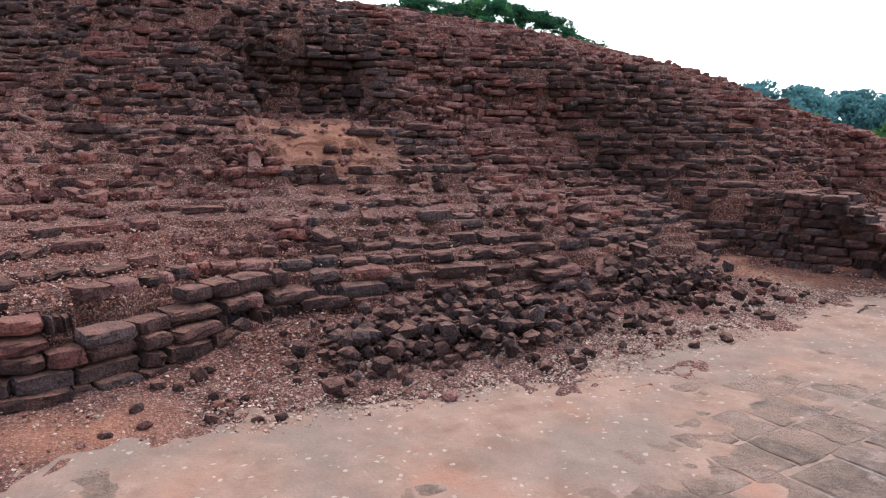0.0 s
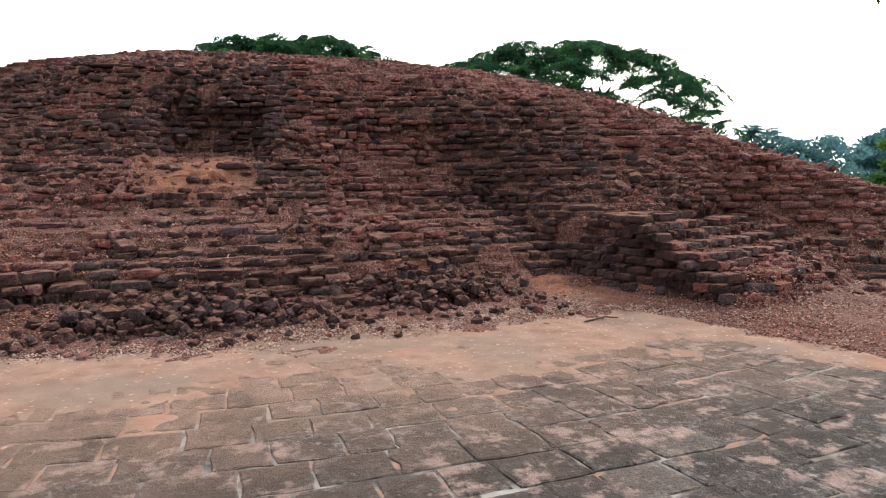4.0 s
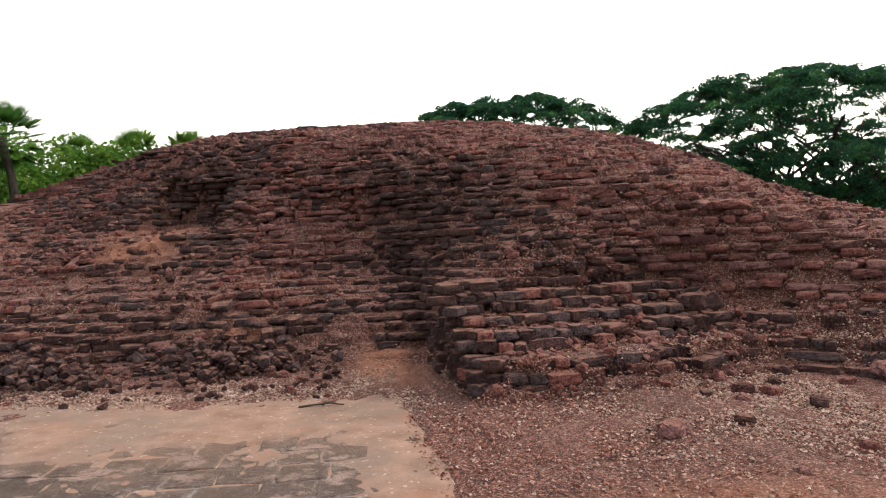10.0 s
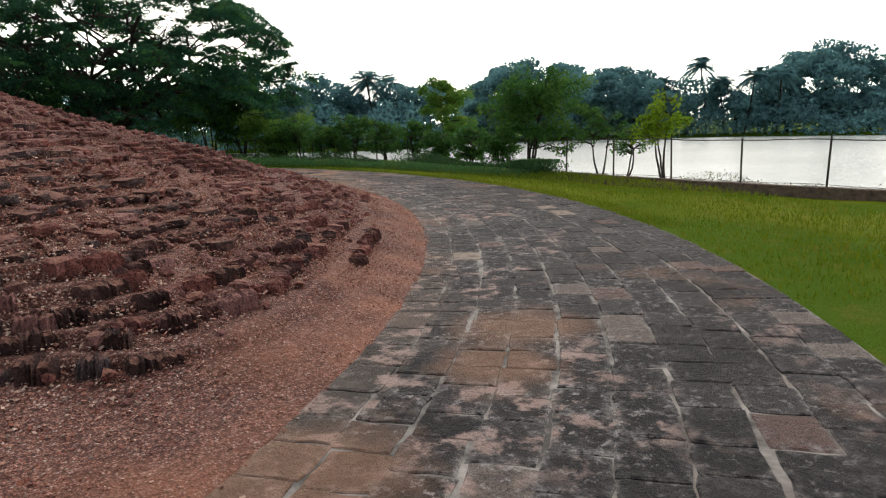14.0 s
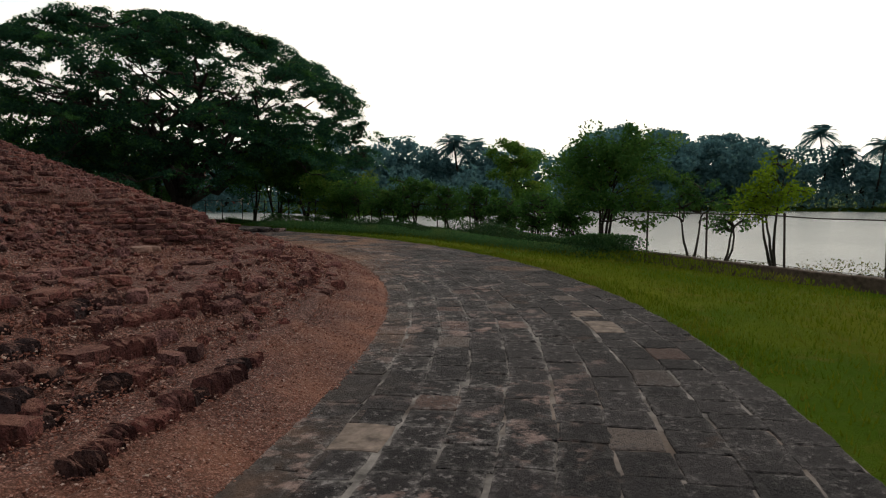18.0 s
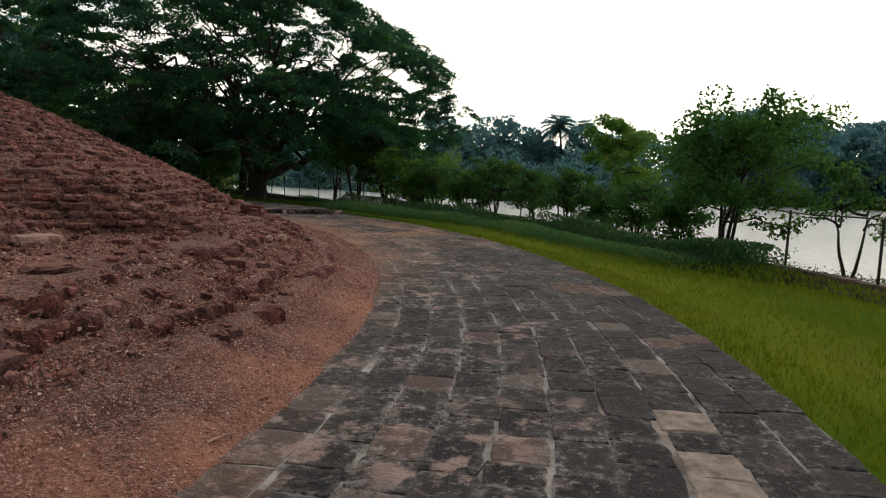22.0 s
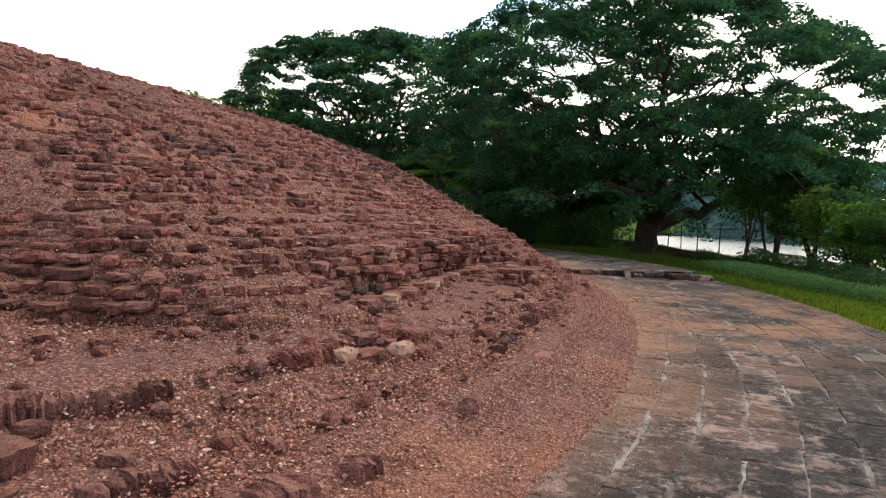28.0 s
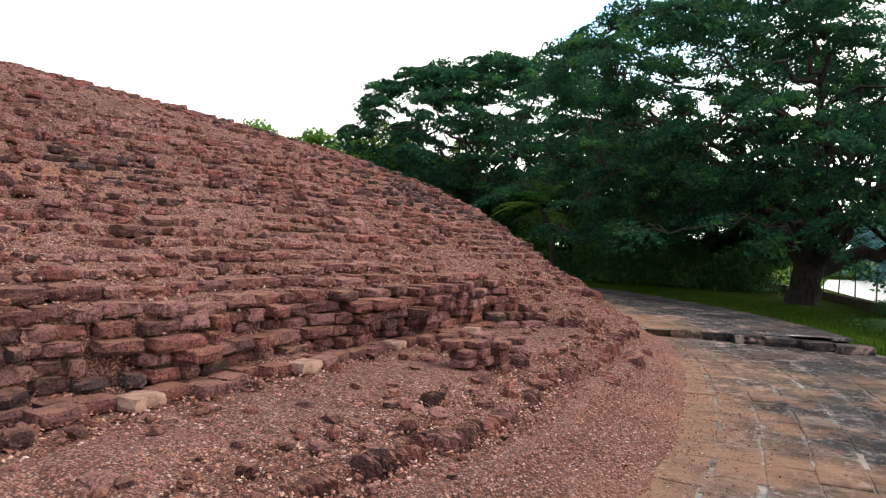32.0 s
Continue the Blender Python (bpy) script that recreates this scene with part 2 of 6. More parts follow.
def paving_material(name, per_object):
    """Weathered paving block: black crust, worn pale rims and patches, red dust towards the mound."""
    n = Nodes(name, 0.85)
    n.bsdf.inputs["Specular IOR Level"].default_value = 0.16
    rnd = n.node("ObjectInfo").outputs["Random"] if per_object else n.geo.outputs["Random Per Island"]
    sep = n.node("SeparateXYZ", Vector=n.pos)
    r = n.node("VectorMath", Vector=n.node("CombineXYZ", X=sep.outputs["X"], Y=sep.outputs["Y"]).outputs["Vector"])
    r.operation = "LENGTH"
    r = r.outputs["Value"]
    rim = n.node("Attribute")
    rim.attribute_name = "rim"
    rim = rim.outputs["Fac"]
    mid, fine, big = n.noise(4.2, 7, 0.7), n.noise(34, 5, 0.75), n.noise(0.45, 4)
    patchy, scab = n.noise(5.0, 8, 0.75), n.noise(15.0, 6, 0.72)
    c = n.mix(n.ramp(rnd, [(0.0, 0.0), (0.45, 0.3), (0.85, 1.0)]), (0.015, 0.0142, 0.0162), (0.04, 0.0355, 0.038))
    odd = n.math("FRACT", n.math("MULTIPLY", rnd, 13.7))
    c = n.mix(n.ramp(odd, [(0.95, 0.0), (0.97, 0.6)]), c, (0.2, 0.12, 0.1))
    c = n.mix(n.ramp(odd, [(0.02, 0.6), (0.03, 0.0)]), c, (0.24, 0.19, 0.165))
    outer = n.ramp(n.math("MULTIPLY", n.math("SUBTRACT", n.math("ADD", r, n.noise(0.8, 4)), 21.6), 0.6), [(0.0, 1.0), (0.8, 0.58)])
    c = n.mix(n.math("MULTIPLY", n.ramp(patchy, [(0.53, 0.0), (0.6, 0.75)]), outer), c, n.mix(fine, (0.042, 0.037, 0.039), (0.13, 0.117, 0.118)))
    c = n.mix(n.ramp(fine, [(0.36, 0.75), (0.5, 0.0)]), c, (0.01, 0.009, 0.009))
    cluster = n.math("MULTIPLY", n.ramp(n.noise(1.3, 5, 0.6), [(0.42, 0.12), (0.62, 1.0)]), outer)
    c = n.mix(n.math("MULTIPLY", n.ramp(scab, [(0.56, 0.0), (0.61, 0.85)]), cluster), c, n.mix(fine, (0.2, 0.18, 0.175), (0.55, 0.51, 0.5)))
    worn = n.math("MULTIPLY", n.ramp(rim, [(0.4, 0.0), (0.85, 1.0)]), n.ramp(scab, [(0.42, 0.0), (0.54, 0.9)]))
    c = n.mix(n.math("MULTIPLY", worn, cluster), c, n.mix(fine, (0.24, 0.22, 0.21), (0.58, 0.54, 0.52)))
    in_bay = n.math("MULTIPLY", n.math("LESS_THAN", sep.outputs["Y"], -14.0), n.math("MULTIPLY", n.math("LESS_THAN", r, 20.4), 0.1))
    c = n.mix(n.math("MULTIPLY", in_bay, 3.0), c, n.mix(patchy, (0.06, 0.047, 0.039), (0.16, 0.122, 0.1)))
    lime = n.math("MULTIPLY", n.ramp(n.noise(3.6, 6, 0.66), [(0.52, 0.0), (0.6, 0.9)]), n.ramp(n.math("ADD", n.math("ADD", n.noise(0.7, 4, 0.6), in_bay), n.math("MULTIPLY", n.math("SUBTRACT", outer, 0.8), 0.3)), [(0.5, 0.0), (0.62, 0.8)]))
    c = n.mix(lime, c, n.mix(patchy, (0.34, 0.2, 0.17), (0.58, 0.46, 0.42)))
    wander = n.math("MULTIPLY", n.math("ADD", n.math("ADD", mid, n.noise(1.1, 4)), big), 1.5)
    along = n.math("MULTIPLY", n.math("MINIMUM", n.math("MAXIMUM", sep.outputs["X"], -5.0), 3.0), 0.12)
    depth = n.math("MULTIPLY", n.math("SUBTRACT", n.math("ADD", n.math("ADD", r, wander), along), 18.1), 0.34)
    strip = n.math("MULTIPLY", n.math("SUBTRACT", n.math("ADD", r, wander), 21.9), 1.1)
    ring = n.math("MULTIPLY", n.ramp(strip, [(0.0, 0.45), (1.0, 0.0)]), n.math("GREATER_THAN", r, 19.9))
    c = n.mix(ring, c, n.mix(patchy, (0.05, 0.042, 0.038), (0.25, 0.2, 0.17)))
    dust = n.math("MULTIPLY", n.math("MULTIPLY", n.ramp(depth, [(0.1, 0.95), (0.95, 0.0)]), n.ramp(n.noise(2.1, 6, 0.7), [(0.34, 0.3), (0.54, 1.0)])), n.math("LESS_THAN", sep.outputs["Y"], -12.0))
    spot = n.node("VectorMath", Vector=n.pos)
    spot.operation = "DISTANCE"
    spot.inputs[1].default_value = (21.1, 0.9, 0.0)
    blown = n.math("MULTIPLY", n.ramp(n.math("MULTIPLY", spot.outputs["Value"], 0.19), [(0.3, 1.0), (1.0, 0.0)]), n.ramp(n.noise(1.0, 6, 0.65), [(0.43, 0.0), (0.6, 0.85)]))
    edge = n.math("MULTIPLY", n.math("SUBTRACT", n.math("ADD", r, n.math("MULTIPLY", n.math("SUBTRACT", n.noise(0.8, 5, 0.6), 0.5), 3.2)), 19.9), 0.75)
    edge = n.math("MULTIPLY", n.ramp(edge, [(0.1, 0.85), (0.85, 0.0)]), n.ramp(n.math("MULTIPLY", n.math("ADD", sep.outputs["Y"], 8.0), 0.1), [(0.0, 0.0), (0.5, 1.0)]))
    blown = n.math("MAXIMUM", blown, edge)
    for centre, grow, most in (((12.9, -16.7, 0.0), 1.5, 0.6), ((12.1, -17.2, 0.0), 1.7, 0.6), ((10.4, -17.4, 0.0), 1.2, 0.6), ((7.4, -18.6, 0.0), 0.6, 0.8)):
        spot = n.node("VectorMath", Vector=n.pos)
        spot.operation = "DISTANCE"
        spot.inputs[1].default_value = centre
        far = n.math("ADD", n.math("MULTIPLY", spot.outputs["Value"], grow), n.math("MULTIPLY", n.math("SUBTRACT", n.noise(1.4, 5, 0.65), 0.5), 1.6))
        blown = n.math("MAXIMUM", blown, n.ramp(far, [(0.35, most), (0.95, 0.0)]))
    tan = n.math("MAXIMUM", n.ramp(n.noise(0.55, 6, 0.65), [(0.57, 0.0), (0.7, 0.5)]), blown)
    c = n.mix(tan, c, n.mix(patchy, (0.16, 0.095, 0.066), (0.42, 0.235, 0.15)))
    c = n.mix(dust, c, n.mix(patchy, (0.22, 0.14, 0.105), (0.36, 0.235, 0.175)))
    return n.done(c, n.bump(n.math("ADD", fine, n.math("ADD", mid, patchy)), 1.0, 0.03), n.ramp(fine, [(0.3, 0.6), (0.7, 0.95)]))


def mortar_material():
    n = Nodes("pale_mortar", 0.9)
    mid, fine = n.noise(2.6, 6, 0.65), n.noise(30, 4, 0.7)
    c = n.mix(n.ramp(mid, [(0.4, 0.0), (0.62, 1.0)]), (0.07, 0.064, 0.06), (0.32, 0.295, 0.275))
    c = n.mix(n.ramp(n.noise(0.4, 4), [(0.54, 0.0), (0.66, 0.6)]), c, (0.17, 0.115, 0.085))
    sep = n.node("SeparateXYZ", Vector=n.pos)
    r = n.node("VectorMath", Vector=n.node("CombineXYZ", X=sep.outputs["X"], Y=sep.outputs["Y"]).outputs["Vector"])
    r.operation = "LENGTH"
    depth = n.math("MULTIPLY", n.math("SUBTRACT", n.math("ADD", r.outputs["Value"], n.noise(1.1, 4)), 15.9), 0.5)
    c = n.mix(n.ramp(depth, [(0.3, 0.95), (0.9, 0.0)]), c, (0.36, 0.215, 0.16))
    return n.done(c, n.bump(fine, 0.6, 0.012))


def dust_material():
    """Fine pinkish tan dust, stained grey where the stone shows through, with small chips in it."""
    n = Nodes("washed_dust", 0.95)
    big, mid, fine = n.noise(0.9, 5, 0.6), n.noise(3.4, 6, 0.65), n.noise(60, 4, 0.7)
    c = n.mix(n.ramp(mid, [(0.35, 0.0), (0.65, 1.0)]), (0.21, 0.12, 0.085), (0.33, 0.21, 0.16))
    c = n.mix(n.ramp(big, [(0.44, 0.0), (0.6, 0.8)]), c, n.mix(fine, (0.15, 0.108, 0.085), (0.25, 0.185, 0.15)))
    c = n.mix(n.ramp(n.noise(1.6, 5), [(0.56, 0.0), (0.7, 0.5)]), c, (0.34, 0.155, 0.1))
    c = n.mix(n.ramp(fine, [(0.34, 0.4), (0.5, 0.0)]), c, (0.2, 0.125, 0.1))
    tone = n.node("SeparateColor", Color=n.cells(45, out="Color")).outputs[0]
    c = n.mix(n.ramp(tone, [(0.97, 0.0), (0.99, 0.5)]), c, (0.5, 0.41, 0.35))
    return n.done(c, n.bump(fine, 0.5, 0.01, n.bump(mid, 0.4, 0.03)))


def grass_ground_material():
    n = Nodes("lawn", 0.95)
    n.bsdf.inputs["Specular IOR Level"].default_value = 0.03
    big, mid, fine = n.noise(0.25, 5), n.noise(1.7, 6, 0.65), n.noise(45, 4, 0.7)
    c = n.mix(n.ramp(big, [(0.4, 0.0), (0.62, 1.0)]), (0.07, 0.135, 0.005), (0.15, 0.18, 0.009))
    c = n.mix(n.ramp(mid, [(0.54, 0.0), (0.72, 0.65)]), c, (0.2, 0.16, 0.035))
    c = n.mix(n.ramp(fine, [(0.3, 0.5), (0.55, 0.0)]), c, (0.05, 0.08, 0.008))
    # towards the big tree the green is darkened to stand for its shade
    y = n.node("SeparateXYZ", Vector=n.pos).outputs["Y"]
    tree_shade = n.ramp(n.math("MULTIPLY", n.math("ADD", y, n.math("MULTIPLY", mid, 6.0)), 0.1), [(0.1, 0.0), (0.9, 0.85)])
    c = n.mix(tree_shade, c, n.mix(fine, (0.014, 0.037, 0.004), (0.042, 0.088, 0.007)))
    return n.done(c, n.bump(fine, 1.0, 0.05))


def leaf_material(name, dark, light, warm, glow=0.35):
    n = Nodes(name, 0.65)
    n.bsdf.inputs["Specular IOR Level"].default_value = 0.12
    rnd = n.geo.outputs["Random Per Island"]
    c = n.mix(n.ramp(rnd, [(0.0, 0.0), (0.8, 1.0)]), dark, light)
    c = n.mix(n.ramp(rnd, [(0.9, 0.0), (1.0, 0.7)]), c, warm)
    c = n.mix(n.ramp(n.noise(0.35, 3), [(0.4, 0.0), (0.65, 0.6)]), c, light)
    # brighter clumps imitate pads of leaves that catch the sun
    c = n.mix(n.ramp(n.noise(0.9, 3), [(0.54, 0.0), (0.66, 0.6)]), c, warm)
    n.done(c)
    thin = n.node("BsdfTranslucent", Color=c)
    mix = n.node("MixShader", Fac=glow)
    n.tree.links.new(n.bsdf.outputs["BSDF"], mix.inputs[1])
    n.tree.links.new(thin.outputs["BSDF"], mix.inputs[2])
    out = next(x for x in n.tree.nodes if x.type == "OUTPUT_MATERIAL")
    n.tree.links.new(mix.outputs["Shader"], out.inputs["Surface"])
    return n.mat


def bark_material(name, dark, light):
    n = Nodes(name, 0.9)
    streak = n.noise(9, 5, 0.65, stretch=(1, 1, 0.25))
    c = n.mix(n.ramp(streak, [(0.35, 0.0), (0.65, 1.0)]), dark, light)
    c = n.mix(n.ramp(n.noise(1.4, 4), [(0.5, 0.0), (0.7, 0.5)]), c, (0.06, 0.062, 0.048))
    return n.done(c, n.bump(streak, 0.8, 0.04))


def plain_material(name, colour, rough=0.8, metal=0.0, grain=12.0, vary=0.25):
    n = Nodes(name, rough)
    n.bsdf.inputs["Metallic"].default_value = metal
    f = n.noise(grain, 5, 0.65)
    c = n.mix(n.ramp(f, [(0.3, 0.0), (0.7, 1.0)]), tuple(v * (1 - vary) for v in colour), tuple(min(1, v * (1 + vary)) for v in colour))
    return n.done(c, n.bump(f, 0.3, 0.01))


def water_material():
    n = Nodes("pond_water", 0.16)
    n.bsdf.inputs["IOR"].default_value = 1.45
    n.bsdf.inputs["Specular IOR Level"].default_value = 0.5
    ripple = n.noise(2.4, 5, 0.65)
    # pale base colour stands in for part of the reflected white sky
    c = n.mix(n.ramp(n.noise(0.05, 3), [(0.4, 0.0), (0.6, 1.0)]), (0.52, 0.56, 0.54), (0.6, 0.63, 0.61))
    return n.done(c, n.bump(ripple, 0.7, 0.14))


SOIL = soil_material("laterite_soil", (0.3, 0.1, 0.072), (0.4, 0.175, 0.128), (0.13, 0.053, 0.045))
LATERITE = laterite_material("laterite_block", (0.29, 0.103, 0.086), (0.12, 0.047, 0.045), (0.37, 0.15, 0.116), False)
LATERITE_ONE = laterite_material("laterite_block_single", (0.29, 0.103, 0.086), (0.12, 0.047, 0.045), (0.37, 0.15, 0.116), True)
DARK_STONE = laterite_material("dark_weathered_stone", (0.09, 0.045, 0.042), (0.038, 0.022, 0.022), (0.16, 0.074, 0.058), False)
PALE_STONE = plain_material("pale_dressed_stone", (0.27, 0.165, 0.13), 0.9, 0.0, 11, 0.5)
PAVER = paving_material("paving_block", False)
PAVER_ONE = paving_material("paving_block_single", True)
PALE_PAVER = plain_material("pale_paving_block", (0.2, 0.158, 0.132), 0.9, 0.0, 9, 0.6)
MORTAR = mortar_material()
DUST = dust_material()
LAWN = grass_ground_material()
BARK = bark_material("grey_bark", (0.013, 0.011, 0.009), (0.05, 0.041, 0.034))
RAIN_LEAF = leaf_material("dark_feathery_leaf", (0.012, 0.048, 0.036), (0.034, 0.112, 0.058), (0.095, 0.25, 0.05), 0.42)
BUSH_LEAF = leaf_material("bright_green_leaf", (0.06, 0.15, 0.03), (0.12, 0.25, 0.04), (0.24, 0.3, 0.05), 0.45)
SPRAY_LEAF = leaf_material("dark_leaflet", (0.016, 0.05, 0.02), (0.035, 0.09, 0.03), (0.08, 0.13, 0.03), 0.3)
POND_LEAF = leaf_material("mid_green_leaf", (0.024, 0.078, 0.024), (0.062, 0.16, 0.034), (0.16, 0.28, 0.05), 0.45)
LIME_LEAF = leaf_material("yellow_green_leaf", (0.1, 0.19, 0.012), (0.19, 0.3, 0.018), (0.3, 0.38, 0.03), 0.5)
# the pale blue of distance haze is mixed into this leaf colour
FAR_HAZE_LEAF = leaf_material("haze_tinted_far_leaf", (0.08, 0.19, 0.21), (0.13, 0.27, 0.29), (0.16, 0.3, 0.26), 0.5)
HEDGE_LEAF = leaf_material("dark_hedge_leaf", (0.036, 0.105, 0.046), (0.08, 0.19, 0.062), (0.15, 0.22, 0.06), 0.45)
DRY_LEAF = leaf_material("dry_grass_blade", (0.1, 0.085, 0.03), (0.09, 0.12, 0.03), (0.25, 0.2, 0.09))
# deep green with the big tree's shade put into it
TREE_SHADE_BLADE = leaf_material("tree_shade_grass_blade", (0.022, 0.06, 0.004), (0.046, 0.098, 0.006), (0.1, 0.12, 0.02))
BLADE = leaf_material("grass_blade", (0.075, 0.14, 0.006), (0.15, 0.19, 0.01), (0.22, 0.2, 0.03))
IRON = plain_material("rusty_iron", (0.045, 0.035, 0.03), 0.7, 0.3)
CONCRETE = plain_material("weathered_concrete", (0.1, 0.075, 0.058), 0.95, 0.0, 7, 0.6)
WATER = water_material()
PLASTER = plain_material("cream_plaster", (0.55, 0.45, 0.36), 0.9)
ROOF = plain_material("red_roof", (0.3, 0.11, 0.08), 0.85)


# ---- geometry helpers ----
def hash01(ix, iy, iz, seed):
    h = (ix.astype(np.int64) * 374761393 + iy.astype(np.int64) * 668265263 + iz.astype(np.int64) * 2147483647 + seed * 974711) & 0xFFFFFFFF
    h = ((h ^ (h >> 13)) * 1274126177) & 0xFFFFFFFF
    h = (h ^ (h >> 16)) & 0xFFFFFFFF
    return h / 4294967295.0


def vnoise(x, y, z, seed=0):
    """Smooth value noise between 0 and 1."""
    x, y, z = np.broadcast_arrays(np.asarray(x, float), np.asarray(y, float), np.asarray(z, float))
    ix, iy, iz = np.floor(x), np.floor(y), np.floor(z)
    fx, fy, fz = x - ix, y - iy, z - iz
    fx, fy, fz = fx * fx * (3 - 2 * fx), fy * fy * (3 - 2 * fy), fz * fz * (3 - 2 * fz)
    total = 0
    for a in (0, 1):
        for b in (0, 1):
            for c in (0, 1):
                w = (fx if a else 1 - fx) * (fy if b else 1 - fy) * (fz if c else 1 - fz)
                total = total + w * hash01(ix + a, iy + b, iz + c, seed)
    return total


def fbm(x, y, z, seed=0, octaves=4):
    total, amp, norm = 0, 1.0, 0.0
    for k in range(octaves):
        total = total + amp * vnoise(x * 2**k, y * 2**k, z * 2**k, seed + k)
        norm += amp
        amp *= 0.5
    return total / norm


def smooth(a, b, x):
    t = np.clip((np.asarray(x, float) - a) / (b - a), 0, 1)
    return t * t * (3 - 2 * t)


def mesh_of(name, verts, faces, mat, shade=False):
    """A mesh from an array of places and an array of triangles or quads."""
    me = bpy.data.meshes.new(name)
    verts, faces = np.asarray(verts, np.float32), np.asarray(faces, np.int32)
    k = faces.shape[1]
    me.vertices.add(len(verts))
    me.vertices.foreach_set("co", verts.ravel())
    me.loops.add(faces.size)
    me.loops.foreach_set("vertex_index", faces.ravel())
    me.polygons.add(len(faces))
    me.polygons.foreach_set("loop_start", np.arange(0, faces.size, k, dtype=np.int32))
    me.polygons.foreach_set("loop_total", np.full(len(faces), k, np.int32))
    me.polygons.foreach_set("use_smooth", np.full(len(faces), shade))
    me.update(calc_edges=True)
    me.materials.append(mat)
    return me


def thing(name, label, category, group="", kind="", place=(0, 0, 0)):
    ob = new(name)
    ob.location = place
    return tagged(ob, label, category, group, kind)


def part(name, me, parent, label=""):
    ob = new(name, me)
    ob.parent = parent
    return tagged(ob, label)


def tube(points, radii, sides=8):
    """A tapered tube along points. Returns places and quads."""
    p, r = np.asarray(points, float), np.asarray(radii, float)
    d = np.gradient(p, axis=0)
    d /= np.linalg.norm(d, axis=1)[:, None] + 1e-9
    ref = np.where(np.abs(d[:, 2:3]) > 0.9, np.array([[1.0, 0, 0]]), np.array([[0, 0, 1.0]]))
    u = np.cross(d, ref)
    u /= np.linalg.norm(u, axis=1)[:, None] + 1e-9
    v = np.cross(d, u)
    a = np.linspace(0, 2 * np.pi, sides, endpoint=False)
    ring = u[:, None, :] * np.cos(a)[None, :, None] + v[:, None, :] * np.sin(a)[None, :, None]
    verts = (p[:, None, :] + ring * r[:, None, None]).reshape(-1, 3)
    i, j = np.meshgrid(np.arange(len(p) - 1), np.arange(sides), indexing="ij")
    a0, a1 = i * sides + j, i * sides + (j + 1) % sides
    return verts, np.stack([a0, a1, a1 + sides, a0 + sides], -1).reshape(-1, 4)


def bundle(pieces):
    """Several (places, faces) joined into one."""
    verts, faces, at = [], [], 0
    for v, f in pieces:
        verts.append(v)
        faces.append(np.asarray(f) + at)
        at += len(v)
    return np.concatenate(verts), np.concatenate(faces)


def bend(a, b, sag, steps, rng, wander=0.0):
    """Points from a to b, bowed by sag and wandering a little."""
    a, b = np.asarray(a, float), np.asarray(b, float)
    t = np.linspace(0, 1, steps)[:, None]
    p = a + (b - a) * t + np.asarray(sag, float) * (4 * t * (1 - t))
    w = rng.normal(0, wander, (steps, 3)) * (t * (1 - t) * 4)
    return p + w


def leaves(centres, size, rng, flat=0.6, stretch=1.7):
    """One folded leaf-shaped quad at each centre."""
    n = len(centres)
    nrm = rng.normal(0, 1, (n, 3)) * (1 - flat) + np.array([0, 0, 1.0]) * flat
    nrm /= np.linalg.norm(nrm, axis=1)[:, None]
    t = np.cross(nrm, rng.normal(0, 1, (n, 3)))
    t /= np.linalg.norm(t, axis=1)[:, None] + 1e-9
    b = np.cross(nrm, t)
    s = (size * rng.uniform(0.6, 1.3, n))[:, None]
    v = np.stack([centres - t * s * 0.5, centres - b * s * 0.5 / stretch + nrm * s * 0.12, centres + t * s * 0.5 - nrm * s * 0.1, centres + b * s * 0.5 / stretch + nrm * s * 0.12], 1)
    return v.reshape(-1, 3), np.arange(4 * n).reshape(-1, 4)


def block_mesh(name, size, mat, rng, rough=0.1, cuts=(3, 2, 2)):
    """A worn stone block: a box with cut faces, rounded corners and an uneven surface. Its base lies on z = 0."""
    v, f = block_arrays(size, rng, rough, cuts)
    return mesh_of(name, v, f, mat)


def block_arrays(size, rng, rough=0.1, cuts=(3, 2, 2)):
    nx, ny, nz = cuts
    idx, verts, faces = {}, [], []

    def vid(i, j, k):
        if (i, j, k) not in idx:
            idx[(i, j, k)] = len(verts)
            verts.append((i / nx - 0.5, j / ny - 0.5, k / nz - 0.5))
        return idx[(i, j, k)]

    for i in range(nx):
        for j in range(ny):
            faces.append((vid(i, j, 0), vid(i, j + 1, 0), vid(i + 1, j + 1, 0), vid(i + 1, j, 0)))
            faces.append((vid(i, j, nz), vid(i + 1, j, nz), vid(i + 1, j + 1, nz), vid(i, j + 1, nz)))
    for i in range(nx):
        for k in range(nz):
            faces.append((vid(i, 0, k), vid(i + 1, 0, k), vid(i + 1, 0, k + 1), vid(i, 0, k + 1)))
            faces.append((vid(i, ny, k), vid(i, ny, k + 1), vid(i + 1, ny, k + 1), vid(i + 1, ny, k)))
    for j in range(ny):
        for k in range(nz):
            faces.append((vid(0, j, k), vid(0, j, k + 1), vid(0, j + 1, k + 1), vid(0, j + 1, k)))
            faces.append((vid(nx, j, k), vid(nx, j + 1, k), vid(nx, j + 1, k + 1), vid(nx, j, k + 1)))
    p = np.array(verts)
    edge = (np.abs(p) > 0.49).sum(1)
    p = p * np.where(edge >= 3, 0.9, np.where(edge == 2, 0.97, 1.0))[:, None]
    p = p + rng.normal(0, rough * 0.5, p.shape) * 0.7
    p = p * np.asarray(size) + np.array([0, 0, size[2] * 0.5])
    return p, np.array(faces)


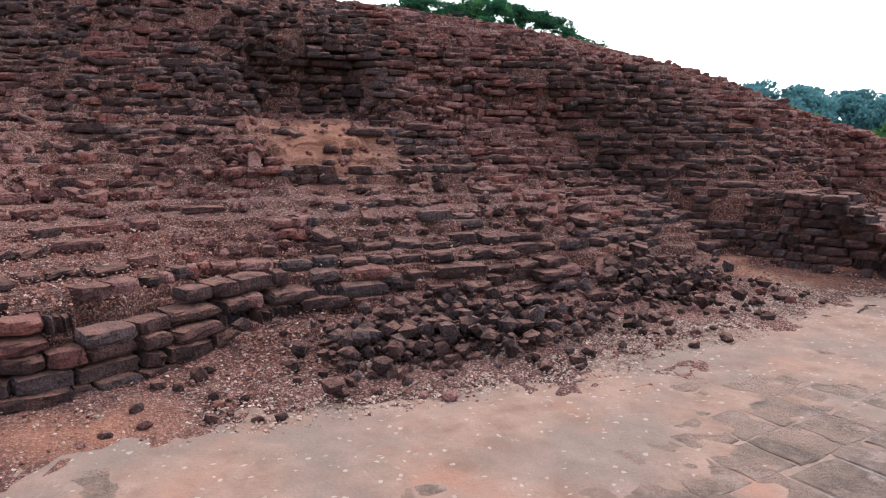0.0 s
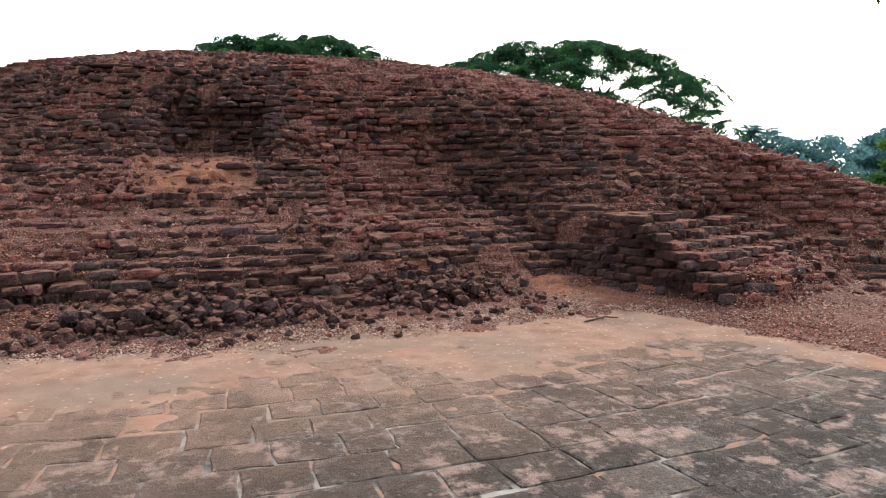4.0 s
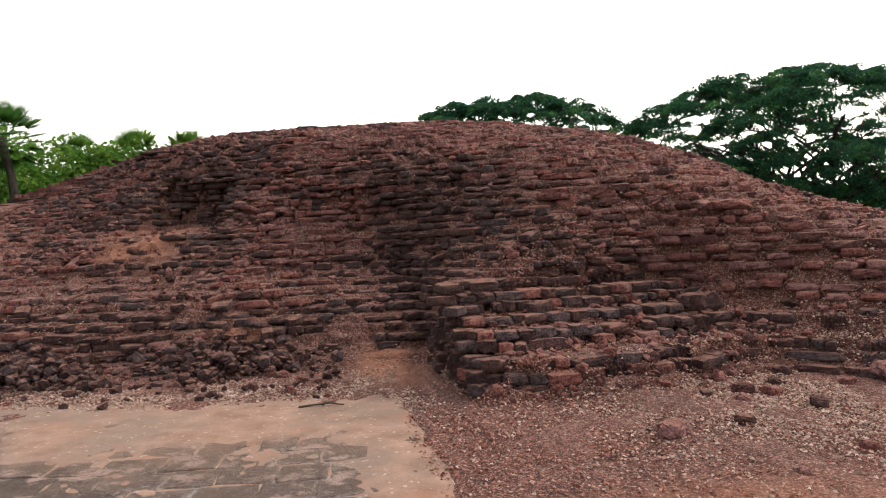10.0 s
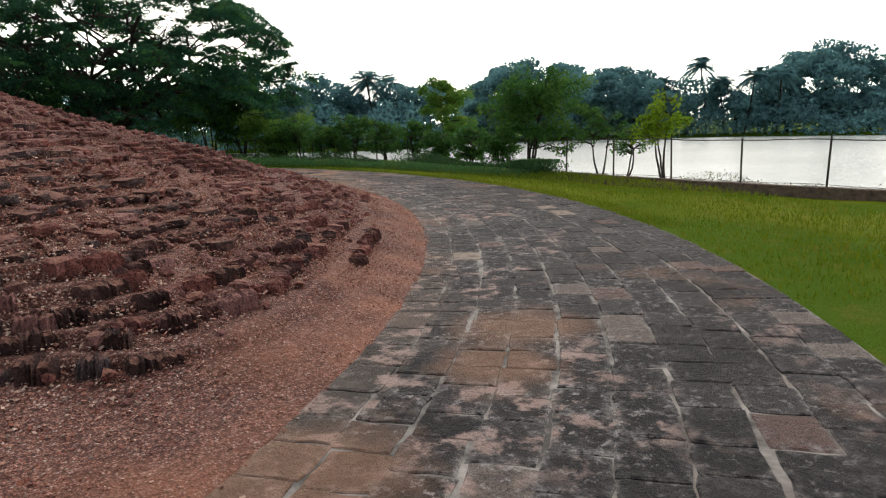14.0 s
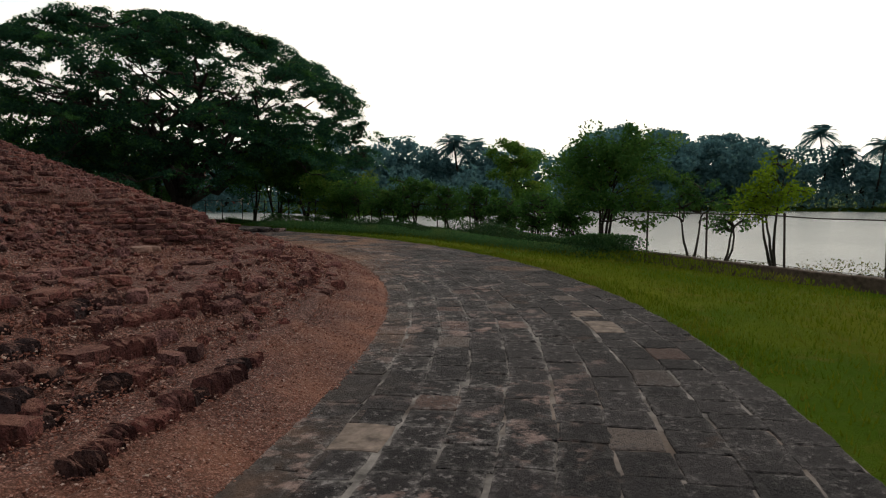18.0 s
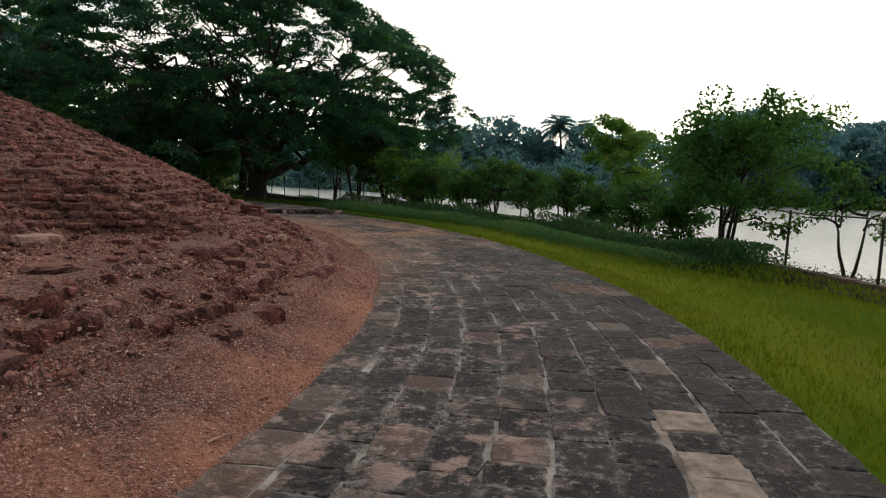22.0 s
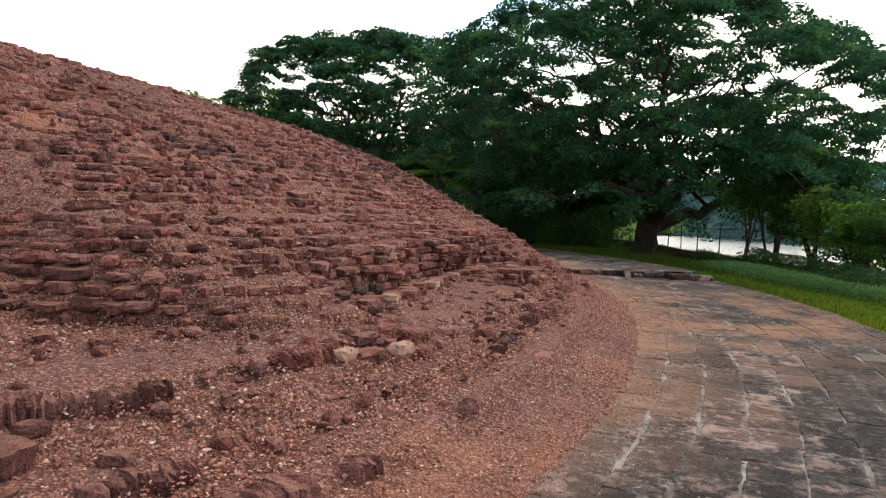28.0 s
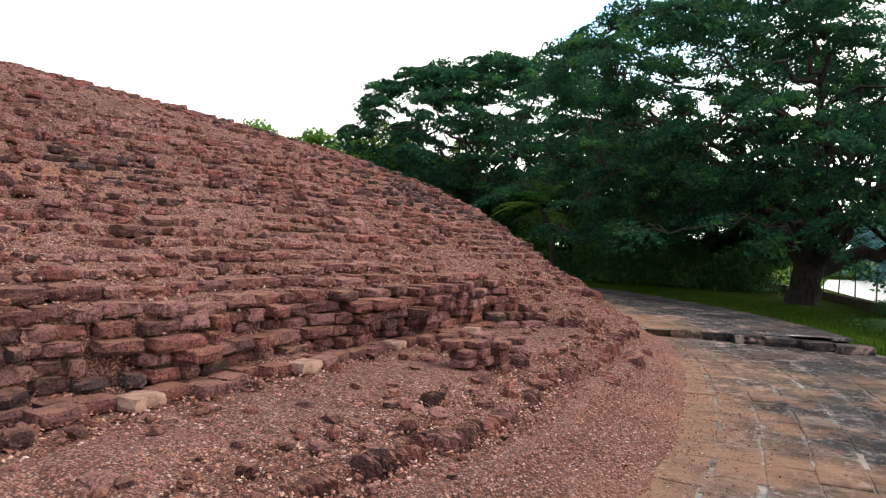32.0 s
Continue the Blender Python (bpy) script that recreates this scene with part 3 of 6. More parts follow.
def rock_arrays(rng, rough=0.25):
    """A small broken stone of 20 faces, about one metre across."""
    g = (1 + 5**0.5) / 2
    p = np.array([(-1, g, 0), (1, g, 0), (-1, -g, 0), (1, -g, 0), (0, -1, g), (0, 1, g), (0, -1, -g), (0, 1, -g), (g, 0, -1), (g, 0, 1), (-g, 0, -1), (-g, 0, 1)]) / (2 * 1.902)
    f = np.array([(0, 11, 5), (0, 5, 1), (0, 1, 7), (0, 7, 10), (0, 10, 11), (1, 5, 9), (5, 11, 4), (11, 10, 2), (10, 7, 6), (7, 1, 8), (3, 9, 4), (3, 4, 2), (3, 2, 6), (3, 6, 8), (3, 8, 9), (4, 9, 5), (2, 4, 11), (6, 2, 10), (8, 6, 7), (9, 8, 1)])
    p = np.sign(p) * np.abs(p) ** 0.8
    p = p * rng.uniform(1 - rough, 1 + rough, p.shape) * np.array([1.0, rng.uniform(0.6, 0.95), rng.uniform(0.5, 0.85)])
    return p, f


def scatter(base_v, base_f, places, turns, sizes, tilt=None):
    """Many copies of one small shape as one pair of arrays. turns: angles about z; sizes: (n,) or (n, 3)."""
    n, m = len(places), len(base_v)
    sizes = np.asarray(sizes, float)
    if sizes.ndim == 1:
        sizes = np.repeat(sizes[:, None], 3, 1)
    v = base_v[None] * sizes[:, None, :]
    if tilt is not None:
        c, s = np.cos(tilt)[:, None], np.sin(tilt)[:, None]
        v = np.stack([v[..., 0], v[..., 1] * c - v[..., 2] * s, v[..., 1] * s + v[..., 2] * c], -1)
    c, s = np.cos(turns)[:, None], np.sin(turns)[:, None]
    v = np.stack([v[..., 0] * c - v[..., 1] * s, v[..., 0] * s + v[..., 1] * c, v[..., 2]], -1) + np.asarray(places)[:, None, :]
    f = (base_f[None] + (np.arange(n) * m)[:, None, None]).reshape(-1, base_f.shape[1])
    return v.reshape(-1, 3), f


# ---- the mound ----
COURSE = 0.105
RADII = np.array([0, 2, 4, 6, 8, 10, 12, 14, 16, 17, 18, 19, 20, 20.6])
HEIGHTS = {
    -130: (5.2, 5.0, 4.64, 4.15, 3.45, 2.75, 2.05, 1.55, 1.15, 0.85, 0.55, 0.2, 0.0, -0.12),
    -105: (5.2, 4.95, 4.6, 4.22, 3.72, 3.05, 2.5, 1.9, 1.3, 0.95, 0.6, 0.25, 0.0, -0.12),
    -75: (5.2, 4.95, 4.6, 4.2, 3.85, 3.4, 2.85, 2.05, 1.35, 0.95, 0.6, 0.25, 0.0, -0.12),
    -60: (5.2, 5.0, 4.7, 4.35, 3.95, 3.55, 3.0, 2.2, 1.45, 0.95, 0.6, 0.25, 0.0, -0.12),
    -45: (5.2, 5.05, 4.78, 4.48, 4.06, 3.6, 2.78, 1.9, 1.3, 0.95, 0.6, 0.25, 0.0, -0.12),
    -30: (5.2, 5.15, 4.86, 4.56, 4.08, 3.44, 2.42, 1.7, 1.15, 0.85, 0.55, 0.22, 0.0, -0.12),
    0: (5.25, 5.24, 5.18, 4.85, 4.25, 3.7, 2.7, 2.05, 1.4, 1.05, 0.6, 0.25, 0.0, -0.12),
    15: (5.3, 5.29, 5.24, 4.95, 4.4, 3.95, 3.35, 2.75, 2.0, 1.6, 1.15, 0.55, 0.05, -0.12),
    30: (5.32, 5.31, 5.28, 5.18, 4.78, 4.36, 3.9, 3.4, 2.75, 2.25, 1.6, 0.8, 0.05, -0.12),
    60: (5.32, 5.31, 5.28, 5.18, 4.78, 4.36, 3.9, 3.4, 2.75, 2.25, 1.6, 0.8, 0.05, -0.12),
    140: (5.2, 5.0, 4.7, 4.3, 3.7, 3.1, 2.5, 1.9, 1.3, 0.95, 0.6, 0.2, 0.0, -0.12),
    200: (5.2, 5.05, 4.75, 4.3, 3.6, 2.8, 1.95, 1.5, 1.05, 0.8, 0.5, 0.2, 0.0, -0.12),
}
TURNS = np.array([*HEIGHTS, 230.0])
LEVELS = np.linspace(-0.12, 5.34, 131)
SHAPE = np.array([np.interp(-LEVELS, -np.array(h), RADII) for h in [*HEIGHTS.values(), HEIGHTS[-130]]])


def plain_r(theta, z):
    """The mound's outline without its bays, from the table of heights."""
    theta = np.clip(np.where(theta < -130, theta + 360, theta), -130, 230)
    i = np.clip(np.searchsorted(TURNS, theta) - 1, 0, len(TURNS) - 2)
    f = (theta - TURNS[i]) / (TURNS[i + 1] - TURNS[i])
    k = np.clip((z - LEVELS[0]) / (LEVELS[1] - LEVELS[0]), 0, len(LEVELS) - 1.001)
    j = k.astype(int)
    g = k - j
    low = SHAPE[i, j] * (1 - g) + SHAPE[i, j + 1] * g
    high = SHAPE[i + 1, j] * (1 - g) + SHAPE[i + 1, j + 1] * g
    return low * (1 - f) + high * f


def mound_r(theta, z):
    """How far the mound's face stands from its centre, at an angle in degrees and a height."""
    theta, z = np.broadcast_arrays(np.asarray(theta, float), np.asarray(z, float))
    r = plain_r(theta, z)
    c, s = np.cos(np.radians(theta)), np.sin(np.radians(theta))
    # the paved bay on the south side, cut back between two flanks
    cut = np.interp(z, [-0.12, 0.0, 0.1, 0.3, 0.5, 0.9, 1.15, 2.0, 2.7, 3.1, 3.6, 4.0], [4.3, 4.75, 5.55, 5.35, 4.95, 4.5, 4.6, 3.4, 2.0, 1.2, 0.3, 0.0])
    x = (r - 0.7 * cut) * c
    bay = smooth(-7.5, -3.8, x) * smooth(0, 1, (np.interp(z, [0.0, 0.06, 0.3, 0.5, 0.9, 1.5, 2.5], [4.6, 4.75, 4.8, 4.77, 4.6, 5.8, 7.0]) - x) / np.interp(z, [0.0, 0.08, 0.5, 0.9, 1.5, 2.5], [0.45, 0.3, 0.25, 0.4, 2.6, 6.0])) * (s < 0)
    niche = smooth(-1.75, -1.45, x) * (1 - smooth(0.15, 0.4, x)) * (s < 0)
    extra = np.interp(z, [1.75, 1.95, 2.05, 2.65, 2.8], [0, 0.7, 0.75, 0.4, 0.0])
    # the low platform beside the bay
    shelf = np.interp(z, [-0.12, 0.0, 0.04, 0.1, 0.14, 0.3, 0.41, 0.47, 0.6, 0.66, 0.72, 0.76, 1.0, 1.3, 1.8, 2.2, 2.6], [0.0, 0.1, 2.2, 3.1, 3.2, 2.78, 2.52, 2.8, 2.5, 2.72, 2.6, 2.8, 2.45, 2.05, 1.2, 0.5, 0.0])
    side = smooth(-79, -76, theta) * (1 - smooth(-62, -55, theta)) * (1 - bay) * (1 - 0.5 * bay)
    # the second, shallow bay with its flat terrace
    hollow = np.interp(z, [0.3, 0.5, 0.56, 1.2, 1.5, 1.95], [0.0, 0.1, 1.9, 1.5, 0.9, 0.0])
    bay_two = smooth(-40, -36, theta) * (1 - smooth(-21, -17, theta))
    # the upright stretch of wall
    wall = np.interp(z, [0.35, 0.47, 0.95, 1.06, 1.4], [0.0, 1.2, 0.12, 0.0, 0.0])
    upright = smooth(-15, -13, theta) * (1 - smooth(7, 10, theta))
    flank = smooth(-101, -105, theta) * (theta > -125) * np.interp(z, [0.0, 0.1, 0.5, 0.62, 1.0], [-0.1, 0.0, 0.75, 0.6, 0.0])
    wave = (fbm(theta * 0.25, z * 1.2, 0.0, 5, 3) - 0.5) * 0.5 * np.interp(z, [0.0, 0.4, 4.0, 5.0], [0.1, 1.0, 1.0, 0.1])
    crumble = (vnoise(theta * 1.6, np.floor(z / COURSE) * 7.3, 1.0, 17) - 0.5) * 0.22 * np.interp(z, [0.05, 0.3, 4.6, 5.1], [0.0, 1.0, 1.0, 0.0])
    return np.maximum(r - bay * cut - niche * extra * bay - side * shelf - bay_two * hollow - upright * wall + flank + wave + crumble, 0.0)


def bare(theta, z):
    """0 to 1: how much the courses are lost under earth and grit."""
    theta, z = np.broadcast_arrays(np.asarray(theta, float), np.asarray(z, float))
    b = smooth(0.52, 0.7, fbm(theta * 0.12, z * 1.1, 3.0, 11, 3)) * (0.6 + 0.4 * smooth(-60, -40, theta))
    sand = np.exp(-(((theta + 94) / 5) ** 2)) * np.exp(-(((z - 1.62) / 0.34) ** 2))
    low = np.exp(-(((theta + 100) / 8) ** 2)) * np.exp(-(((z - 0.9) / 0.35) ** 2)) * 0.45
    gully = np.exp(-(((theta + 76.6) / 1.5) ** 2)) * np.exp(-(((z - 0.3) / 0.3) ** 2)) * 1.2
    east = 0.25 * smooth(-50, -25, theta) + 0.22 * smooth(1.9, 2.6, z) * smooth(-42, -32, theta) * (1 - smooth(5, 20, theta))
    return np.clip(b * 0.6 + sand + low + gully + east, 0, 1)


def silt_at(theta, r, z):
    """0 to 1: where fine orange silt has washed down and lies."""
    spots = ((-94.4, 4.8, 10.8, 1.1, 0.85), (-75.0, 1.5, 14.2, 0.75, 1.0), (-82, 2.0, 13.35, 0.25, 0.9), (-104, 2.5, 14.9, 0.4, 0.7), (-72, 4, 15.0, 0.5, 0.6), (-5, 5, 13.6, 0.5, 0.5), (-12, 6, 12.0, 0.8, 0.5), (-30, 5, 16.9, 0.7, 0.5), (-70, 6, 19.0, 1.0, 0.7))
    total = np.zeros(np.shape(r))
    for a, wa, rr, wr, strength in spots:
        total = np.maximum(total, strength * np.exp(-(((theta - a) / wa) ** 2) - ((r - rr) / wr) ** 2))
    strip = (0.12 + 0.42 * vnoise(theta * 0.8, r * 1.5, 0.0, 19) + 0.15 * smooth(19.4, 19.9, r)) * smooth(18.4, 19.7, r) * (theta > -70) * (1 - 0.35 * smooth(-25, -12, theta))
    return np.clip(np.maximum(total, strip), 0, 1)


def face_grid(theta, levels):
    """Points down the mound's face at each angle, stepped in courses."""
    A, Zs = np.meshgrid(theta, levels, indexing="ij")
    lost = bare(A, Zs)
    R = np.minimum.accumulate(mound_r(A, Zs) - 0.07 * (1 - lost) * smooth(0.1, 0.3, Zs) * smooth(5.0, 4.6, Zs), axis=1)
    R = np.maximum(R, 0.0)
    R[:, -1] = 0.0
    step = Zs / COURSE
    k = np.floor(step)
    ledge = COURSE * (k + smooth(0.4, 0.64, step - k))
    keep = 0.95 * (1 - 0.85 * lost) * smooth(0.06, 0.2, Zs)
    p = np.stack([R * np.cos(np.radians(A)), R * np.sin(np.radians(A)), Zs + (ledge - Zs) * keep], -1).reshape(-1, 3)
    rad = R.ravel()
    rough = smooth(20.2, 19.6, rad) * (1 - 0.7 * smooth(18.6, 19.3, rad))
    p[:, 2] += ((fbm(p[:, 0] * 2.2, p[:, 1] * 2.2, p[:, 2] * 2.2, 21, 4) - 0.5) * 0.1 + (fbm(p[:, 0] * 11, p[:, 1] * 11, p[:, 2] * 9, 31, 2) - 0.5) * 0.06) * rough
    return p.reshape(*A.shape, 3)


def grid_faces(rows, cols):
    i, j = np.meshgrid(np.arange(rows - 1), np.arange(cols - 1), indexing="ij")
    a = i * cols + j
    return np.stack([a, a + cols, a + cols + 1, a + 1], -1).reshape(-1, 4)


mound = thing("mound", "ruined stepped mound of reddish brown laterite blocks and gravel", "mound", kind="structure")
front = np.linspace(-128, 66, 580)
back = np.linspace(66, 232, 90)
fine_levels = np.unique(np.concatenate([np.linspace(-0.12, 5.33, 300), np.linspace(-0.02, 0.3, 36), np.linspace(0.49, 0.58, 18), np.linspace(4.9, 5.33, 30)]))
for angles, levels in ((front, fine_levels), (back, np.linspace(-0.12, 5.33, 110))):
    count = len(levels)
    g = face_grid(angles, levels)
    core = mesh_of("earth_core", g.reshape(-1, 3), grid_faces(len(angles), count), SOIL)
    silt = core.attributes.new("silt", "FLOAT", "POINT")
    silt.data.foreach_set("value", silt_at(np.repeat(angles, count), np.hypot(g[..., 0], g[..., 1]).ravel(), g[..., 2].ravel()).astype(np.float32))
    part("earth_core", core, mound, "red gravelly laterite earth")


def mound_top(x, y):
    """The height of the mound's face over a place."""
    theta, r = np.degrees(np.arctan2(y, x)), np.hypot(x, y)
    theta = np.where(theta > 232, theta - 360, np.where(theta < -128, theta + 360, theta))
    lo, hi = np.full(np.shape(r), -0.12), np.full(np.shape(r), 5.2)
    for _ in range(14):
        mid = (lo + hi) / 2
        inside = mound_r(theta, mid) > r
        lo, hi = np.where(inside, mid, lo), np.where(inside, hi, mid)
    return lo


# the courses of blocks
def worn_block_arrays(rng, cuts=(4, 2, 3), power=6.0, rough=0.05):
    """A block of unit size with rounded edges, a pitted face and a broken outline. Its base lies on z = 0."""
    p, f = block_arrays((1, 1, 1), np.random.default_rng(1), 0.0, cuts)
    c = np.clip((p - [0, 0, 0.5]) * 2.15, -1, 1)
    c = c / (np.abs(c) ** power).sum(1)[:, None] ** (1 / power)
    c[:, 0] *= 1 - 0.12 * rng.uniform(0, 1) * (c[:, 2] > 0)
    c[:, 1] -= 0.16 * rng.uniform(-1, 1, 5)[np.clip(((c[:, 0] + 1) * 2).astype(int), 0, 4)] * (c[:, 1] < 0)
    c[:, 2] *= 1 - 0.22 * rng.uniform(0, 1, 5)[np.clip(((c[:, 0] + 1) * 2).astype(int), 0, 4)] * (c[:, 2] > 0.5)
    return c * 0.5 + rng.normal(0, rough * 0.5, c.shape) + [0, 0, 0.5], f


def fluted_arrays(rng, columns=15):
    """A low worn ridge of unit size whose outer face has weathered into upright flutes. Its base lies on z = 0."""
    v, f = [], []
    for i in range(columns + 1):
        x = i / columns - 0.5 + rng.normal(0, 0.02)
        end = 1.0 if 0 < i < columns else 0.55
        top = end * rng.uniform(0.72, 1.0)
        out = -0.5 * end + rng.uniform(0, 0.22) + (rng.uniform(0.06, 0.2) if i % 2 else 0.0)
        v += [(x, 0.5, -0.2), (x, 0.45, top * rng.uniform(0.7, 0.95)), (x, out + 0.3, top), (x, out + 0.06, top * rng.uniform(0.75, 0.92)), (x + rng.normal(0, 0.02), out, top * 0.4), (x, out - rng.uniform(0, 0.08), -0.2)]
    for i in range(columns):
        for k in range(5):
            a = i * 6 + k
            f.append((a, a + 1, a + 7, a + 6))
    for a, turn in ((0, 1), (columns * 6, -1)):
        f += [tuple(a + q for q in (0, 3, 2, 1)[::turn]), tuple(a + q for q in (0, 5, 4, 3)[::turn])]
    return np.array(v), np.array(f)


rng = np.random.default_rng(7)
brick_shapes = [worn_block_arrays(rng, power=rng.uniform(4.5, 9.0)) for _ in range(16)]
wall_shapes = [worn_block_arrays(rng, power=rng.uniform(5.0, 10.0), rough=0.055) for _ in range(12)]
fluted_shapes = [fluted_arrays(rng) for _ in range(12)]
plain_shapes = [block_arrays((1, 1, 1), rng, 0.12, (1, 1, 1)) for _ in range(4)]
all_shapes = brick_shapes + fluted_shapes + plain_shapes
brick_sets = {tone: [[] for _ in all_shapes] for tone in ("red", "dark")}
near_bricks = []
for k in range(1, 50):
    z0 = COURSE * k
    a = -128.0 + rng.uniform(0, 2)
    while a < 232:
        r, r1 = (float(v) for v in mound_r(np.array([a, a + 1.5]), z0 + COURSE * 0.5))
        if r < 1.2:
            break
        low_zone = -60 < a < 40 and z0 < 0.6 and not (-14 < a < 9 and z0 > 0.4)
        wide = 0.15 + rng.gamma(2.6, 0.055) if a < -45 else 0.12 + rng.gamma(2.6, 0.042)
        if -14 < a < 9 and 0.4 < z0 < 1.08:
            wide = rng.uniform(0.12, 0.42)
        if low_zone:
            wide = min(0.34, 0.14 + rng.gamma(2.4, 0.05))
        crumbled = -125 < a < 45 and not low_zone and float(vnoise(a * 0.33, z0 * 2.4, 4.0, 71)) > 0.55
        if crumbled:
            wide *= 0.6
        if a > 66:
            wide *= 2.2
        slant = max(-2.5, min(2.5, (r1 - r) / (r * math.radians(1.5))))
        step = math.degrees(wide / (r * math.hypot(1, slant)))
        mid = a + step / 2
        a += step + math.degrees(rng.uniform(0.0, 0.012) / r)
        lost = float(bare(mid, z0))
        run = float(vnoise(mid * 0.5, k * 1.7, 2.0, 61))
        keep = 1.0 if run > 0.06 + 0.78 * lost else 0.08 if lost < 0.75 else 0.01
        if z0 < 0.2:
            keep *= 0.6
        walled = (-14 < mid < 9 and 0.4 < z0 < 1.08) or (-75.2 < mid < -60 and z0 < 0.55) or (-75.2 < mid < -71 and z0 < 1.2) or (-115 < mid < -97 and z0 < 0.62)
        low = low_zone and not walled
        if low:
            run = float(vnoise(mid * 0.2, k * 3.1, 7.0, 63))
            tiers = 1 - smooth(-40, -30, mid)
            keep = (0.97 if run > 0.5 - 0.2 * tiers else 0.05) * (0.3 + 0.6 * tiers if k % 2 else 1.0)
        if crumbled:
            keep *= 0.8
        if walled:
            keep, crumbled = 0.98, False
        if (-79.5 < mid < -61 and z0 < 0.98 and 13.6 < r < 16.9) or (-110 < mid < -95 and z0 < 0.5):
            continue
        if rng.uniform() > keep * 0.98:
            continue
        jut = 0.05 * float(vnoise(mid * 0.9, k * 2.3, 5.0, 67))
        r = float(mound_r(mid, z0 + COURSE * 0.5)) + rng.normal(0.0, 0.014 if walled else 0.06 if crumbled else 0.03) + (0.06 if walled else 0.01 + 1.6 * jut)
        deep = rng.uniform(0.22, 0.34)
        dark_here = float(fbm(mid * 0.1, z0 * 0.9, 9.0, 41, 2)) + 0.3 * math.exp(-(((mid + 67) / 9) ** 2) - ((z0 - 0.7) / 0.8) ** 2) + 0.12 * (mid < -70) + 0.14 * (mid < -94) + 0.14 * (-76 < mid < -63 and z0 < 0.6) + 0.2 * (-76 < mid < -71 and z0 < 1.3)
        dark_here -= 0.1 * (mid > -45) - 0.2 * math.exp(-(((mid + 28) / 9) ** 2) - ((z0 - 1.25) / 0.35) ** 2)
        lean_in = math.atan(slant)
        tall = COURSE * (rng.uniform(0.88, 1.06) if walled else rng.uniform(0.6, 1.1))
        if low:
            deep *= rng.uniform(0.5, 0.9)
            tall = COURSE * rng.uniform(0.95, 1.45)
            wide *= 1.04
            r += rng.uniform(-0.02, 0.05)
        row = (mid, r - 0.5 * deep * math.hypot(1, slant) if abs(slant) < 0.6 else r - 0.5 * deep, z0 + rng.normal(0, 0.012 if low else 0.006), wide * 0.985, deep, tall, math.radians(mid + 90) - lean_in + rng.normal(0, 0.14 if low else 0.03 if walled else 0.35 if crumbled else 0.1), rng.normal(0, 0.05 if low else 0.03 if walled else 0.18 if crumbled else 0.07))
        dark_here += 0.14 * (mid < -42 and z0 < 0.7) - 0.12 * (low and mid > -35)
        tone = "dark" if dark_here > 0.6 + rng.normal(0, 0.06) else "red"
        if tone == "red" and walled and -20 < mid < 12 and len(near_bricks) < 300:
            near_bricks.append(row)
        elif mid > 66:
            brick_sets[tone][len(brick_shapes) + len(fluted_shapes) + rng.integers(4)].append(row)
        elif low and rng.uniform() < 0.97 - 0.05 * tiers:
            brick_sets[tone][len(brick_shapes) + rng.integers(len(fluted_shapes))].append(row)
        else:
            brick_sets[tone][rng.integers(len(brick_shapes))].append(row)


def course_wall(outline, front, levels, wide_mean, dark_share):
    """Courses of blocks along an outline in plan; each level steps back from the front and in from the flank."""
    outline, front = np.array(outline), np.array(front)
    for z0, back, flank_in, shown in levels:
        inward = -outline / np.hypot(*outline.T)[:, None]
        line = outline + inward * (front * back)[:, None] + np.outer((1 - front) * flank_in, (1.0, 0.1))
        along = np.concatenate([[0], np.cumsum(np.hypot(*np.diff(line, axis=0).T))])
        s = rng.uniform(0, 0.15)
        while s < along[-1] - 0.2:
            wide = min(0.44, 0.1 + rng.gamma(2.4, wide_mean / 2.4))
            (x0, y0), (x1, y1) = ((np.interp(q, along, line[:, 0]), np.interp(q, along, line[:, 1])) for q in (s, s + wide))
            s += wide
            if rng.uniform() > shown:
                continue
            turn = math.atan2(y1 - y0, x1 - x0)
            deep, sink = rng.uniform(0.2, 0.32), rng.normal(-0.01, 0.03)
            x, y = (x0 + x1) / 2 - math.sin(turn) * (deep / 2 + sink), (y0 + y1) / 2 + math.cos(turn) * (deep / 2 + sink)
            row = (math.degrees(math.atan2(y, x)), math.hypot(x, y), z0 + rng.normal(0, 0.006), wide * 1.01, deep, 0.105 * rng.uniform(0.92, 1.12), turn + rng.normal(0, 0.06), rng.normal(0, 0.04))
            tone = "dark" if rng.uniform() < dark_share + 0.2 * (s < 2.4) else "red"
            fluted = len(brick_shapes) + rng.integers(len(fluted_shapes))
            brick_sets[tone][fluted if rng.uniform() < 0.1 else rng.integers(len(brick_shapes))].append(row)


# the platform beside the bay: a steep curved flank and a front that steps back in tiers
course_wall([(3.95, -12.9), (4.2, -13.84), (4.4, -14.4), (4.56, -14.9), (4.76, -15.22), (5.05, -15.32), (5.5, -15.3), (5.95, -15.06), (6.6, -14.82), (7.3, -14.4), (8.1, -13.95)],
            [0.0, 0.05, 0.15, 0.4, 0.8, 1.0, 1.0, 1.0, 1.0, 1.0, 1.0],
            ((0.02, 0.0, 0.0, 0.95), (0.12, 0.03, 0.02, 0.97), (0.225, 0.07, 0.05, 0.97), (0.33, 0.16, 0.08, 0.93), (0.435, 0.5, 0.11, 0.9), (0.53, 0.6, 0.15, 0.92), (0.635, 0.95, 0.2, 0.88), (0.74, 1.3, 0.26, 0.85), (0.845, 1.42, 0.33, 0.85), (0.95, 1.8, 0.42, 0.75)), 0.12, 0.72)
